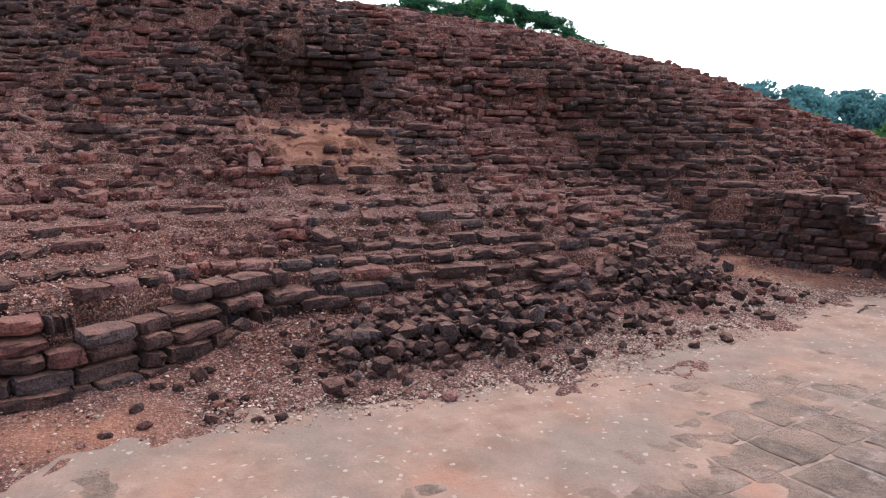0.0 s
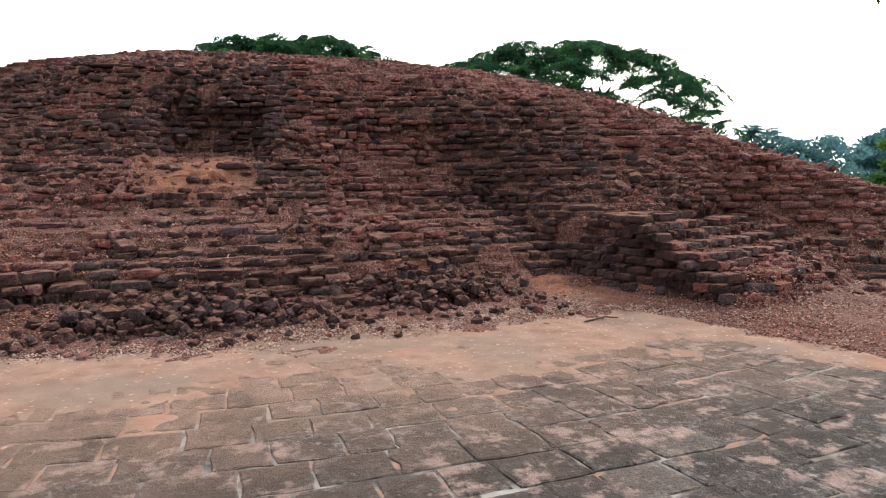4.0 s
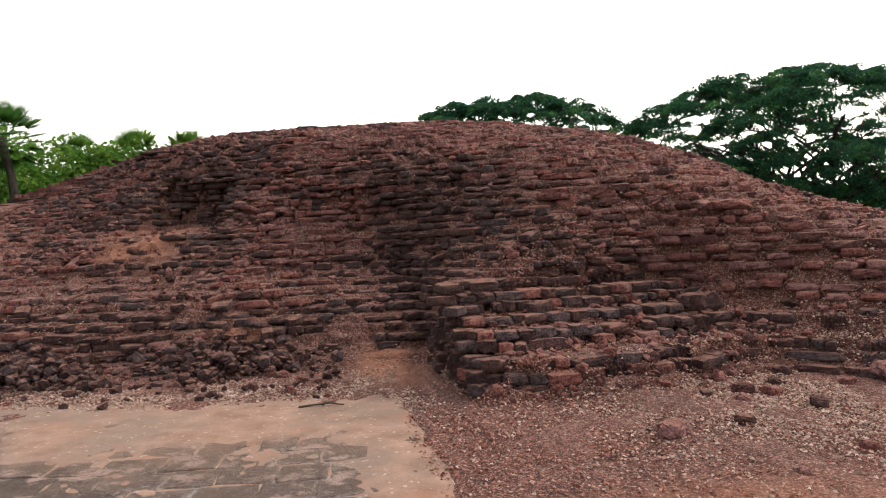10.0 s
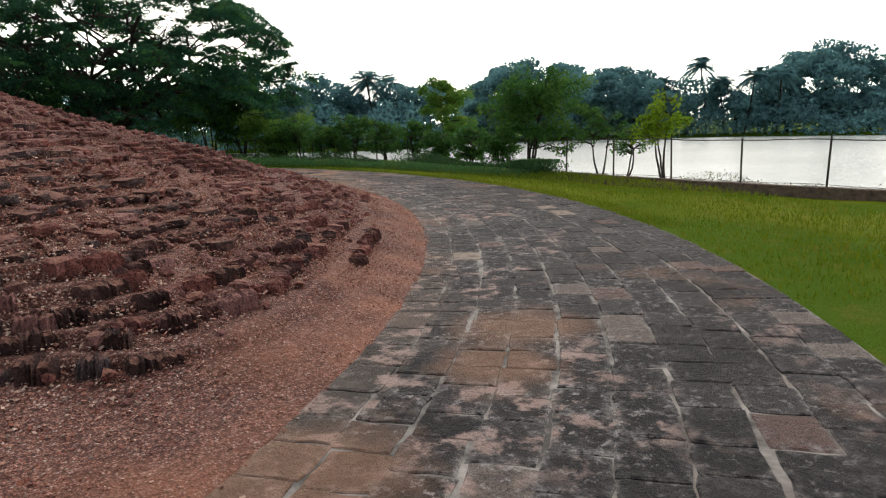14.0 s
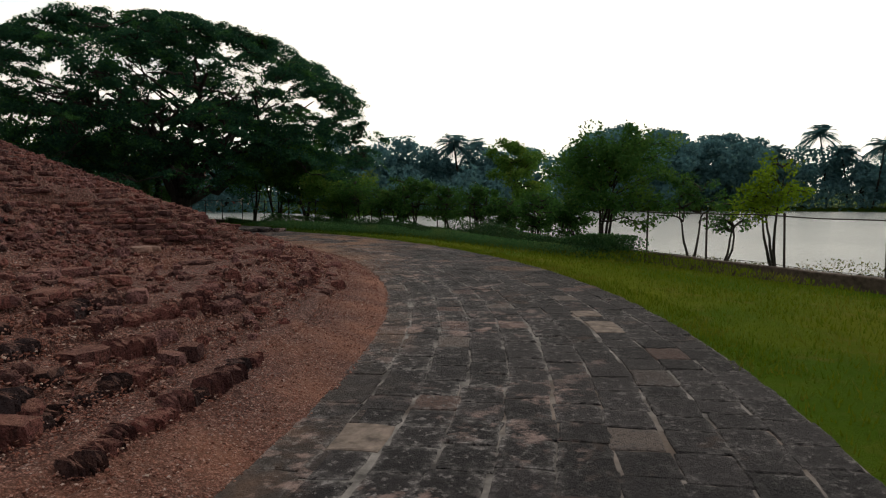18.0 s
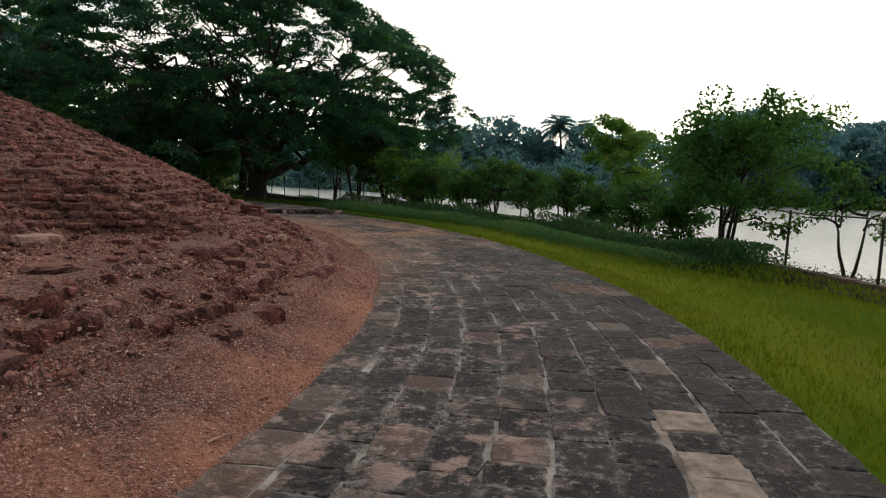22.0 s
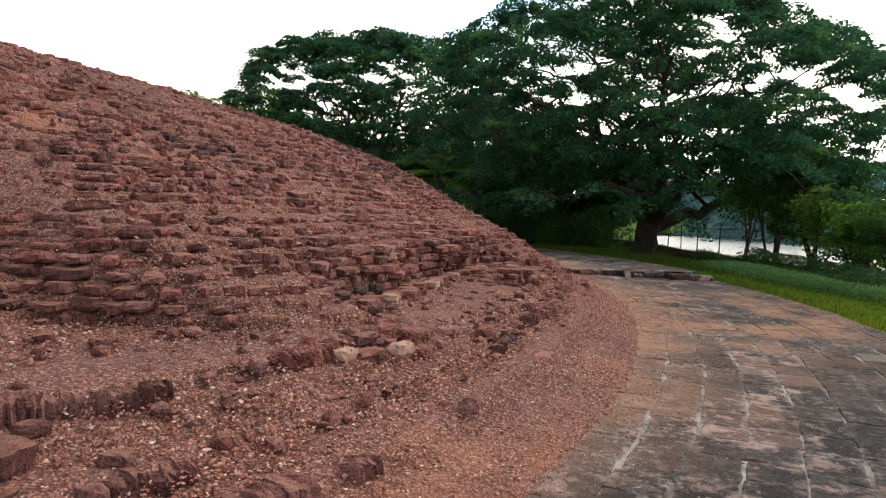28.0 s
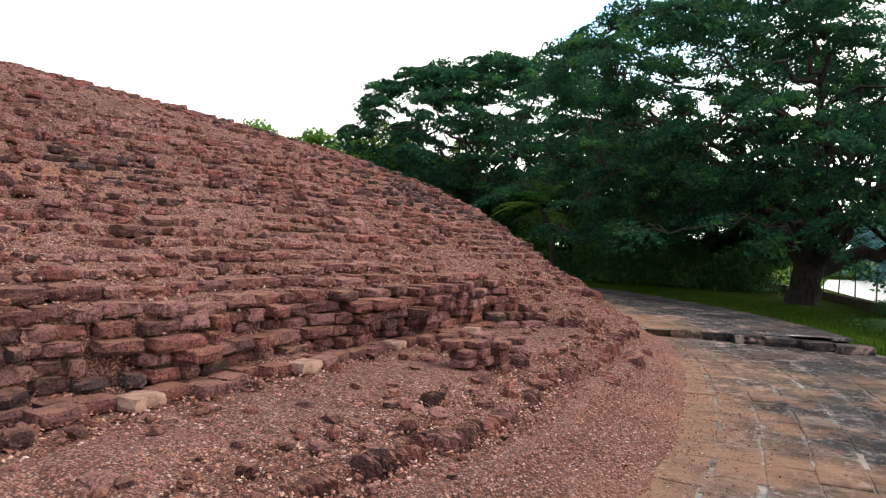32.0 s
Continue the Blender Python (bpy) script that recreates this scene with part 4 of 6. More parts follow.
# the low upright wall on the other side of the bay
course_wall([(14.75 * math.cos(radians(-109)), 14.75 * math.sin(radians(-109))), (-4.0, -14.02), (-3.73, -14.01), (-3.42, -13.94), (-3.05, -13.75), (-2.64, -13.59), (-2.26, -13.45), (-1.8, -13.45), (-1.2, -13.5)],
            [1.0] * 9, ((0.03, 0.0, 0.0, 0.97), (0.135, 0.02, 0.0, 0.97), (0.24, 0.05, 0.0, 0.95), (0.345, 0.12, 0.0, 0.85), (0.45, 0.24, 0.0, 0.65)), 0.19, 0.6)


def place_of(row):
    t = math.radians(row[0])
    return (row[1] * math.cos(t), row[1] * math.sin(t), row[2])


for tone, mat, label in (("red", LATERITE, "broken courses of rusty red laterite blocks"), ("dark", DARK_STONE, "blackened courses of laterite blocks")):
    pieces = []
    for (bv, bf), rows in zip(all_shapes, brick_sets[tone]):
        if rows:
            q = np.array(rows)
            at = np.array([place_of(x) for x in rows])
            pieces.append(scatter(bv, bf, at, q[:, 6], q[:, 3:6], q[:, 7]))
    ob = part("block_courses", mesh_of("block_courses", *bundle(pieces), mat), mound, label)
    ob["kind"] = "stuff"

# ---- gravel and rubble ----
def flake_arrays(rng):
    """A sharp flat chip of eight faces, about one metre across."""
    p = np.array([(0.5, 0, 0), (-0.5, 0, 0), (0, 0.42, 0), (0, -0.42, 0), (0, 0, 0.22), (0, 0, -0.22)]) + rng.normal(0, 0.12, (6, 3))
    return p, np.array([(0, 2, 4), (2, 1, 4), (1, 3, 4), (3, 0, 4), (2, 0, 5), (1, 2, 5), (3, 1, 5), (0, 3, 5)])


flake_shapes = [flake_arrays(rng) for _ in range(12)]
pebble_shapes = [rock_arrays(rng, 0.45) for _ in range(12)]


def gravel(name, label, mat, xy, sizes, lift=0.3, shapes=None):
    shapes = shapes or pebble_shapes
    z = mound_top(xy[:, 0], xy[:, 1])
    rad = np.hypot(xy[:, 0], xy[:, 1])
    z = np.where(rad > 19.95, 0.0, z)
    sizes = sizes * (1 - 0.3 * smooth(18.8, 19.6, rad)) * (0.72 if shapes is flake_shapes else 1.0)
    at = np.column_stack([xy, z + sizes * lift])
    pieces, pick = [], rng.integers(0, len(shapes), len(xy))
    for i, (bv, bf) in enumerate(shapes):
        m = pick == i
        if m.any():
            pieces.append(scatter(bv, bf, at[m], rng.uniform(0, 6.3, m.sum()), sizes[m], rng.normal(0, 0.5, m.sum())))
    return tagged(new(name, mesh_of(name, *bundle(pieces), mat)), label, "gravel", kind="stuff")


def polar(n, a0, a1, r0, r1):
    t, r = np.radians(rng.uniform(a0, a1, n)), np.sqrt(rng.uniform(r0**2, r1**2, n))
    return np.column_stack([r * np.cos(t), r * np.sin(t)])


def near_spot(n, deg, r, spread_deg, spread_r):
    t, q = np.radians(rng.normal(deg, spread_deg, n)), rng.normal(r, spread_r, n)
    return np.column_stack([q * np.cos(t), q * np.sin(t)])


def grit_material():
    """Loose red gravel: each chip has a tone of its own."""
    n = Nodes("laterite_grit", 0.95)
    rnd, fine = n.geo.outputs["Random Per Island"], n.noise(70, 4, 0.7)
    c = n.ramp(rnd, [(0.0, (0.1, 0.04, 0.03)), (0.3, (0.22, 0.08, 0.054)), (0.65, (0.31, 0.145, 0.11)), (0.9, (0.42, 0.245, 0.195)), (1.0, (0.52, 0.39, 0.335))])
    c = n.mix(n.ramp(fine, [(0.3, 0.5), (0.5, 0.0)]), c, (0.07, 0.03, 0.024))
    return n.done(c, n.bump(fine, 0.6, 0.006))


GRIT = grit_material()
CHIP = plain_material("pale_chips", (0.38, 0.27, 0.22), 0.9, 0.0, 9, 0.55)
spill = polar(30000, -20, 18, 19.95, 21.3)
spill = spill[rng.uniform(0, 1, len(spill)) < 0.5 * np.exp(-(np.hypot(spill[:, 0], spill[:, 1]) - 19.95) * (3.2 - 1.6 * np.exp(-((spill[:, 1] - 0.6) / 2.2) ** 2)))]
xy = np.concatenate([polar(17000, -112, -62, 12.5, 20.2), polar(34000, -66, 30, 15.5, 20.05), polar(13000, -112, 40, 8, 16), polar(22000, -32, 14, 16.4, 19.6), polar(17000, -58, 20, 18.6, 20.05), polar(10000, -24, 16, 18.8, 20.05), polar(26000, -75, -44, 16.0, 19.6), polar(9000, -73, -58, 13.4, 16.2), polar(4000, -110, -97, 12.6, 14.4), spill])
xy = xy[~((np.hypot(xy[:, 0], xy[:, 1]) > 15.2) & (xy[:, 0] < 4.0) & (xy[:, 1] < 0))]
deg = np.degrees(np.arctan2(xy[:, 1], xy[:, 0]))
xy = xy[~((np.hypot(xy[:, 0], xy[:, 1]) > 17.6) & (deg < -52) & (rng.uniform(0, 1, len(xy)) < 0.55))]
gravel("laterite_gravel", "loose reddish laterite gravel over the slope", GRIT, xy, np.minimum(rng.gamma(1.6, 0.012, len(xy)), 0.028) + 0.013, 0.3, flake_shapes)
xy = np.concatenate([near_spot(12000, -64.0, 17.0, 3.4, 0.7), near_spot(4500, -58.0, 17.7, 3.0, 0.6), near_spot(2500, -75.2, 15.1, 0.9, 0.5), near_spot(3500, -95, 14.9, 5, 0.28), near_spot(3500, -82, 14.8, 3.5, 0.25), near_spot(4500, -89, 14.6, 7, 0.4), polar(1500, -62, 25, 16.0, 20.0), polar(2600, -60, 22, 17.6, 19.95), polar(4000, -112, -50, 9, 17), polar(2500, -50, 20, 9, 16)])
xy = xy[~((np.hypot(xy[:, 0], xy[:, 1]) > 15.4) & (xy[:, 0] < 4.0) & (xy[:, 1] < 0))]
gravel("pale_stone_chips", "pale stone chips scattered on red earth", CHIP, xy, np.minimum(rng.gamma(1.8, 0.009, len(xy)), 0.03) + 0.01, 0.3, flake_shapes)
xy = np.concatenate([polar(150, -99, -77, 13.7, 14.9), near_spot(600, -93.5, 14.15, 2.3, 0.22), near_spot(420, -82.5, 13.9, 1.7, 0.17)])
gravel("rubble_pile", "heap of dark broken stones at the mound's foot", DARK_STONE, xy, np.minimum(0.04 + rng.gamma(1.8, 0.024, len(xy)), 0.14), rng.uniform(0.2, 1.5, len(xy)))
rubble_meshes = []
for i in range(8):
    bv, bf = rock_arrays(rng, 0.3)
    rubble_meshes.append(mesh_of("rubble_stone", bv + [0, 0, 0.3], bf, DARK_STONE if i % 3 else LATERITE_ONE))
spots = np.concatenate([polar(70, -104, -77, 14.2, 15.1), polar(50, -96, -80, 13.8, 14.5)])
for i, (x, y) in enumerate(spots):
    ob = new("rubble_stone", rubble_meshes[i % 8])
    ob.scale = (rng.uniform(0.06, 0.13),) * 3
    ob.location = (x, y, float(mound_top(np.array([x]), np.array([y]))[0]) - 0.01)
    ob.rotation_euler = (rng.normal(0, 0.2), rng.normal(0, 0.2), rng.uniform(0, 6.3))
    tagged(ob, "broken stone fallen at the mound's foot", "stone", "rubble at the mound's foot")
xy = np.concatenate([polar(700, -72.5, -60, 13.6, 16.3), polar(520, -37, -20, 14.6, 16.0), polar(2300, -58, 25, 13.5, 19.2), polar(2000, -126, -56, 4, 13.0), polar(1500, -60, 40, 6, 15)])
gravel("fallen_stones", "fallen reddish stones lying on the slope", LATERITE, xy, np.minimum(0.03 + rng.gamma(1.4, 0.026, len(xy)), 0.115), 0.2)


stone_meshes = []
for i in range(9):
    bv, bf = worn_block_arrays(rng, (4, 3, 3), rng.uniform(2.6, 5.0), 0.09)
    stone_meshes.append(mesh_of("fallen_stone", bv * [1, 0.75, 0.42], bf, LATERITE_ONE))
for i, (x, y) in enumerate(np.concatenate([polar(150, -34, 14, 16.6, 19.2), polar(50, -56, -34, 17.0, 19.0)])):
    ob = new("fallen_stone", stone_meshes[i % 9])
    ob.scale = (min(0.2, 0.05 + float(rng.gamma(2.0, 0.024))),) * 3
    ob.location = (x, y, float(mound_top(np.array([x]), np.array([y]))[0]) - 0.01)
    ob.rotation_euler = (rng.normal(0, 0.15), rng.normal(0, 0.15), rng.uniform(0, 6.3))
    tagged(ob, "broken reddish laterite stone on the gravel slope", "stone", "fallen stones on the slope")


def loose_block(x, y, size, turn, mat, label, name="loose_block", category="stone block", lift=0.0, tip=0.0):
    z = float(mound_top(np.array([x]), np.array([y]))[0]) if math.hypot(x, y) < 19.95 else 0.0
    bv, bf = worn_block_arrays(rng, (5, 4, 3), 3.6 if name in ("loose_block", "row_block") else 9.0, 0.08 if name in ("loose_block", "row_block") else 0.03)
    ob = new(name, mesh_of(name, bv * size, bf, mat))
    ob.location, ob.rotation_euler = (x, y, z - (0.035 if name == "row_block" else 0.02) + lift), (tip, 0, radians(turn))
    return tagged(ob, label, category)


def at_polar(r, deg):
    return r * math.cos(radians(deg)), r * math.sin(radians(deg))


loose_block(*at_polar(16.25, -24.1), (0.5, 0.34, 0.11), 30, PALE_STONE, "flat pale stone slab lying on the terrace", "stone_slab", "stone slab")
loose_block(*at_polar(17.42, -29.8), (0.45, 0.32, 0.1), 22, LATERITE_ONE, "low worn block sunk in the terrace")
loose_block(*at_polar(14.7, -58), (0.55, 0.35, 0.14), 25, LATERITE_ONE, "dark flat block on the slope")
loose_block(*at_polar(14.94, -69), (0.3, 0.22, 0.18), 40, DARK_STONE, "single dark block standing on the ledge")
loose_block(*at_polar(15.2, -62), (0.45, 0.3, 0.22), 10, DARK_STONE, "large dark block jutting from the slope")
loose_block(*at_polar(16.93, -60.0), (0.3, 0.22, 0.17), 15, LATERITE_ONE, "rounded reddish boulder on pale gravel")
loose_block(*at_polar(17.33, -68.9), (0.24, 0.18, 0.13), 40, LATERITE_ONE, "square reddish block on the gravel")
for deg, r, s in ((-61.3, 16.8, 0.17), (-63.9, 17.15, 0.2), (-62.7, 17.57, 0.15), (-66.7, 17.25, 0.17), (-65.4, 16.8, 0.16), (-64.8, 16.6, 0.22), (-64.2, 16.75, 0.2), (-66.0, 16.55, 0.14), (-63.2, 16.5, 0.17), (-65.6, 18.0, 0.15), (-63.5, 17.9, 0.13), (-68.0, 18.2, 0.13), (-60.9, 17.3, 0.12), (-62.1, 16.3, 0.2)):
    loose_block(*at_polar(r, deg), (s * 0.85, s * 0.65, s * 0.5), rng.uniform(0, 180), LATERITE_ONE if rng.uniform() < 0.5 else DARK_STONE, "loose broken laterite block on pale gravel")

for i in range(22):
    k = i // 6
    x, y = at_polar(18.22 + 0.1 * (i % 3) + rng.normal(0, 0.03), -1.2 + 0.62 * (i % 6) + rng.normal(0, 0.12))
    loose_block(x, y, (rng.uniform(0.17, 0.28), 0.18, 0.075), 90 + rng.normal(0, 12), LATERITE_ONE, "small broken block in a low stub of wall", "wall_stub_block", "stone block", 0.072 * k)
for i in range(22):
    x, y = at_polar(float(mound_r(-11.0 + 0.8 * i, 0.52)) + 0.17 + rng.normal(0, 0.012), -11.0 + 0.8 * i)
    loose_block(x, y, (rng.uniform(0.23, 0.29), 0.2, 0.09), 90 - 5.5 + 0.86 * i + rng.normal(0, 2), PALE_STONE if i % 6 == 2 else LATERITE_ONE, "pale dressed stone at the foot of the wall" if i % 6 == 2 else "dusty reddish block in the lowest course of the wall", "footing_stone", "stone block", 0.0)
for deg, r in ((-16, 18.38), (-18, 18.2), (-15, 18.45), (-13, 18.5), (-20, 18.37), (-21.5, 17.5), (-10, 18.6), (-27, 17.8), (-24, 18.3), (-12, 17.6), (-38, 17.85), (-42, 18.2), (-35, 18.4)):
    w = rng.uniform(0.14, 0.25)
    loose_block(*at_polar(r, deg), (w * 0.8, w * 0.55, rng.uniform(0.07, 0.11)), rng.uniform(0, 180), LATERITE_ONE, "loose reddish block on the gravel slope")

for deg, r, w, pale in ((-16.4, 18.3, 0.3, 0), (-15.6, 18.33, 0.26, 0), (-14.8, 18.42, 0.28, 0), (-13.8, 18.4, 0.24, 0), (-16.1, 18.6, 0.24, 1), (-15.4, 18.66, 0.22, 0), (-17.1, 18.5, 0.3, 0), (-17.7, 18.45, 0.2, 1), (-12.7, 18.5, 0.22, 0), (-11.9, 18.75, 0.2, 0)):
    loose_block(*at_polar(r, deg), (w, w * 0.62, 0.11), deg + 90 + rng.normal(0, 14), PALE_STONE if pale else LATERITE_ONE, "flat dusty block in a broken row on the slope" if pale else "reddish block in a broken row on the slope", "row_block", "stone block")

stick = thing("stick", "thin dry stick lying on the paving", "stick", place=(3.3, -15.1, 0.02))
part("twig", mesh_of("twig", *tube(bend((-0.2, 0, 0.0), (0.22, 0.05, 0.01), (0, 0.02, 0.012), 7, rng, 0.006), np.linspace(0.011, 0.006, 7), 6), BARK, True), stick)
part("side_twig", mesh_of("side_twig", *tube(bend((0.02, 0.03, 0.008), (0.13, 0.11, 0.01), (0, 0, 0.01), 5, rng, 0.003), np.linspace(0.006, 0.003, 5), 5), BARK, True), stick)

curl = thing("twig", "small pale curved twig lying on the paving", "twig", place=(10.12, -17.5, 0.012))
part("bark", mesh_of("bark", *tube(bend((-0.07, -0.1, 0.0), (0.07, 0.08, 0.0), (-0.05, 0.03, 0.006), 9, rng, 0.002), np.linspace(0.004, 0.007, 9), 6), CHIP, True), curl)
fallen = thing("twig", "short pale stick on the gravel beside the walk", "twig", place=(16.14, -11.68, 0.03))
part("bark", mesh_of("bark", *tube(bend((-0.08, -0.03, 0.0), (0.08, 0.03, 0.01), (0, 0.01, 0.004), 7, rng, 0.002), np.linspace(0.008, 0.006, 7), 6), PALE_STONE, True), fallen)

# ---- paving ----
PATH_IN, PATH_OUT, COLUMNS = 20.0, 23.35, 10


def paved(theta, r):
    """Whether a block belongs there: the ring walk, and the bay that it fills on the south side."""
    if r > PATH_IN - 0.1:
        return True
    x = r * math.cos(radians(theta))
    edge = 15.0 + 0.4 * smooth(-93, -105, theta)
    right = 0.266 * r + (0.5 * max(0, r - 18.2)) ** 2 * 1.6
    return r > edge and x < right and -150 < theta < -50


bed = thing("paving", "dark weathered stone paving with pale mortar joints", "pavement", kind="structure")
ang = np.linspace(-150, 210, 361)
ring_r = np.array([14.6, 16, 18, 20, 21.5, PATH_OUT])


verts = []
for a in ang:
    for r in ring_r:
        inner = -0.011 if (r >= 19.9 or -150 <= a <= -74) else -0.3
        verts.append((r * math.cos(radians(a)), r * math.sin(radians(a)), inner))
part("mortar_bed", mesh_of("mortar_bed", verts, grid_faces(len(ang), len(ring_r)), MORTAR), bed, "pale worn mortar")

rows_of_blocks = []
wide = (PATH_OUT - PATH_IN) / COLUMNS
for c in range(-15, COLUMNS):
    r0 = PATH_IN + c * wide
    rm = r0 + wide / 2
    a = -150 + rng.uniform(0, 1)
    end = 209 if c >= 0 else -50
    while a < end:
        long = rng.uniform(0.28, 0.47)
        step = math.degrees(long / rm)
        mid = a + step / 2
        a += step
        if not paved(mid, rm):
            continue
        rows_of_blocks.append((mid, rm + rng.normal(0, 0.012), long - rng.uniform(0.003, 0.014), wide - rng.uniform(0.004, 0.015), rng.normal(0, 0.014), max(-0.003, rng.normal(0, 0.004))))


def paver_arrays(rng):
    """A thin block with a worn, uneven outline and chamfered top. Its top lies on z = 0."""
    side = np.array([(-0.5, -0.5), (-0.17, -0.5), (0.17, -0.5), (0.5, -0.5), (0.5, -0.17), (0.5, 0.17), (0.5, 0.5), (0.17, 0.5), (-0.17, 0.5), (-0.5, 0.5), (-0.5, 0.17), (-0.5, -0.17)])
    side = side * np.where((np.abs(side) > 0.49).all(1), rng.uniform(0.95, 1.01, 12), 1.0)[:, None] + rng.normal(0, 0.018, (12, 2))
    v = []
    for k, z in ((1.0, -0.05), (0.995, -0.007), (0.93, 0.0)):
        v += [(x * k + rng.normal(0, 0.008), y * k + rng.normal(0, 0.008), z + rng.normal(0, 0.0012)) for x, y in side]
    v.append((0, 0, rng.normal(0, 0.001)))
    f = []
    for a in (0, 12):
        for i in range(12):
            j = (i + 1) % 12
            f += [(a + i, a + j, a + 12 + j), (a + i, a + 12 + j, a + 12 + i)]
    f += [(24 + i, 24 + (i + 1) % 12, 36) for i in range(12)]
    return np.array(v), np.array(f)


def add_rim(me, times):
    """Marks the worn rim of each block."""
    one = np.concatenate([np.ones(24), np.full(12, 0.62), [0.0]]).astype(np.float32)
    me.attributes.new("rim", "FLOAT", "POINT").data.foreach_set("value", np.tile(one, times))
    return me


paver_shapes = [paver_arrays(rng) for _ in range(14)]
paver_meshes = [add_rim(mesh_of("paving_block", v, f, PAVER_ONE), 1) for v, f in paver_shapes]
rest = [[] for _ in paver_shapes]
near_pavers = []
for row in rows_of_blocks:
    mid, rm = row[0], row[1]
    near = (-56 < mid < -33 and rm > 20) or (-97 < mid < -88 and rm > 18.6)
    if near and len(near_pavers) < 300:
        near_pavers.append(row)
    else:
        rest[rng.integers(len(paver_shapes))].append(row)


def raised(mid):
    return 0.13 if mid > 18.5 else 0.0


pieces = []
for (bv, bf), rows in zip(paver_shapes, rest):
    q = np.array(rows)
    t = np.radians(q[:, 0])
    at = np.column_stack([q[:, 1] * np.cos(t), q[:, 1] * np.sin(t), q[:, 5] + np.where((q[:, 0] > 18.5) & (q[:, 0] < 200), 0.13, 0.0)])
    size = np.column_stack([q[:, 2], q[:, 3], np.ones(len(q))])
    pieces.append(scatter(bv, bf, at, t + math.pi / 2 + q[:, 4], size))
ob = part("paving_blocks", add_rim(mesh_of("paving_blocks", *bundle(pieces), PAVER), sum(len(q) for q in rest)), bed, "blackened paving blocks")
ob["kind"] = "stuff"

# fine dust washed over the inner blocks of the bay
ang = np.linspace(-128, -70.6, 345)
rad = np.linspace(14.2, 19.0, 110)
A, Rr = np.meshgrid(ang, rad, indexing="ij")
X, Y = Rr * np.cos(np.radians(A)), Rr * np.sin(np.radians(A))
reach = 16.35 + 0.3 * smooth(-92, -98, A) + 2.2 * smooth(-77.2, -74.6, A) + (fbm(X * 0.7, Y * 0.7, 0.0, 83, 4) - 0.5) * 2.4 + (fbm(X * 3.1, Y * 3.1, 0.0, 84, 4) - 0.5) * 1.6
Z = 0.016 - 0.03 * smooth(-1.6, 1.2, Rr - reach) + (fbm(X * 7, Y * 7, 0.0, 87, 5) - 0.5) * 0.03 - 0.3 * smooth(18.6, 19.0, Rr) - 0.05 * smooth(-74.6, -71.0, A + 5 * (fbm(X * 1.4, Y * 1.4, 0.0, 88, 4) - 0.5))
part("dust_sheet", mesh_of("dust_sheet", np.stack([X, Y, Z], -1).reshape(-1, 3), grid_faces(*X.shape), DUST, True), bed, "thin pinkish tan dust over the paving")

# raised stretch of the walk behind a row of edge stones
ang = np.linspace(18.3, 208, 191)
verts = [(r * math.cos(radians(a)), r * math.sin(radians(a)), z) for a in ang for r, z in ((PATH_IN - 0.3, 0.0), (PATH_IN - 0.05, 0.12), (PATH_OUT - 0.05, 0.12), (PATH_OUT + 0.02, -0.1))]
part("raised_bed", mesh_of("raised_bed", verts, grid_faces(len(ang), 4), MORTAR), bed, "pale worn mortar")
step = thing("step", "low uneven stone step across the walk", "step", kind="structure")
edge_meshes = [block_mesh("step_stone", (0.5, 0.34, 0.134), PAVER_ONE, rng, 0.05, (4, 2, 2)) for _ in range(3)]
for i in range(7):
    r = PATH_IN + 0.2 + i * 0.46
    ob = part("step_stone", edge_meshes[i % 3], step)
    a = 19.3 - 3.4 * i / 6
    ob.location = (*at_polar(r, a), 0.0)
    ob.rotation_euler = (0, 0, radians(a + rng.normal(0, 4)))

# ---- ground, pond ----
LAKE = np.array([(29.5, -90), (29.3, -30), (29.4, -14), (30.6, -6), (33.0, 3), (31.0, 12), (28.6, 19), (27.0, 27), (25.5, 45), (28, 66), (34, 70), (40, 50), (46, 36), (55, 33), (66, 40), (84, 32), (98, 18), (108, -25), (108, -90)])


def lake_inside(x, y):
    """Metres inside the pond's shore; negative on land."""
    d, inside = np.full(np.shape(x), 1e9), np.zeros(np.shape(x), bool)
    for (ax, ay), (bx, by) in zip(LAKE, np.roll(LAKE, -1, axis=0)):
        t = np.clip(((x - ax) * (bx - ax) + (y - ay) * (by - ay)) / ((bx - ax) ** 2 + (by - ay) ** 2), 0, 1)
        d = np.minimum(d, np.hypot(x - ax - t * (bx - ax), y - ay - t * (by - ay)))
        cross = ((ay > y) != (by > y)) & (x < (bx - ax) * (y - ay) / (by - ay + 1e-12) + ax)
        inside ^= cross
    return np.where(inside, d, -d)


WATER_Z = -0.8


def land(x, y):
    """The height of the lawn and the bank: level at the walk, falling to the pond."""
    return -0.03 - 0.37 * smooth(24.2, 28.5, np.hypot(x, y)) - 1.9 * smooth(-1.6, 2.5, lake_inside(x, y))

ang = np.radians(np.linspace(-180, 180, 361))
rad = np.concatenate([np.linspace(23.3, 42, 60), np.linspace(42.8, 140, 90), np.geomspace(145, 3000, 22)])
A, Rr = np.meshgrid(ang, rad, indexing="ij")
X, Y = Rr * np.cos(A), Rr * np.sin(A)
Z = land(X, Y) + (fbm(X * 0.5, Y * 0.5, 0.0, 3, 3) - 0.5) * 0.1 * smooth(23.5, 25, Rr)
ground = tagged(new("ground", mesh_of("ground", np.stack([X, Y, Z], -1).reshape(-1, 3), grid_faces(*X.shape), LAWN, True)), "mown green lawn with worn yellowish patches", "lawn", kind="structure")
wx, wy = np.meshgrid(np.linspace(20, 130, 60), np.linspace(-100, 95, 100), indexing="ij")
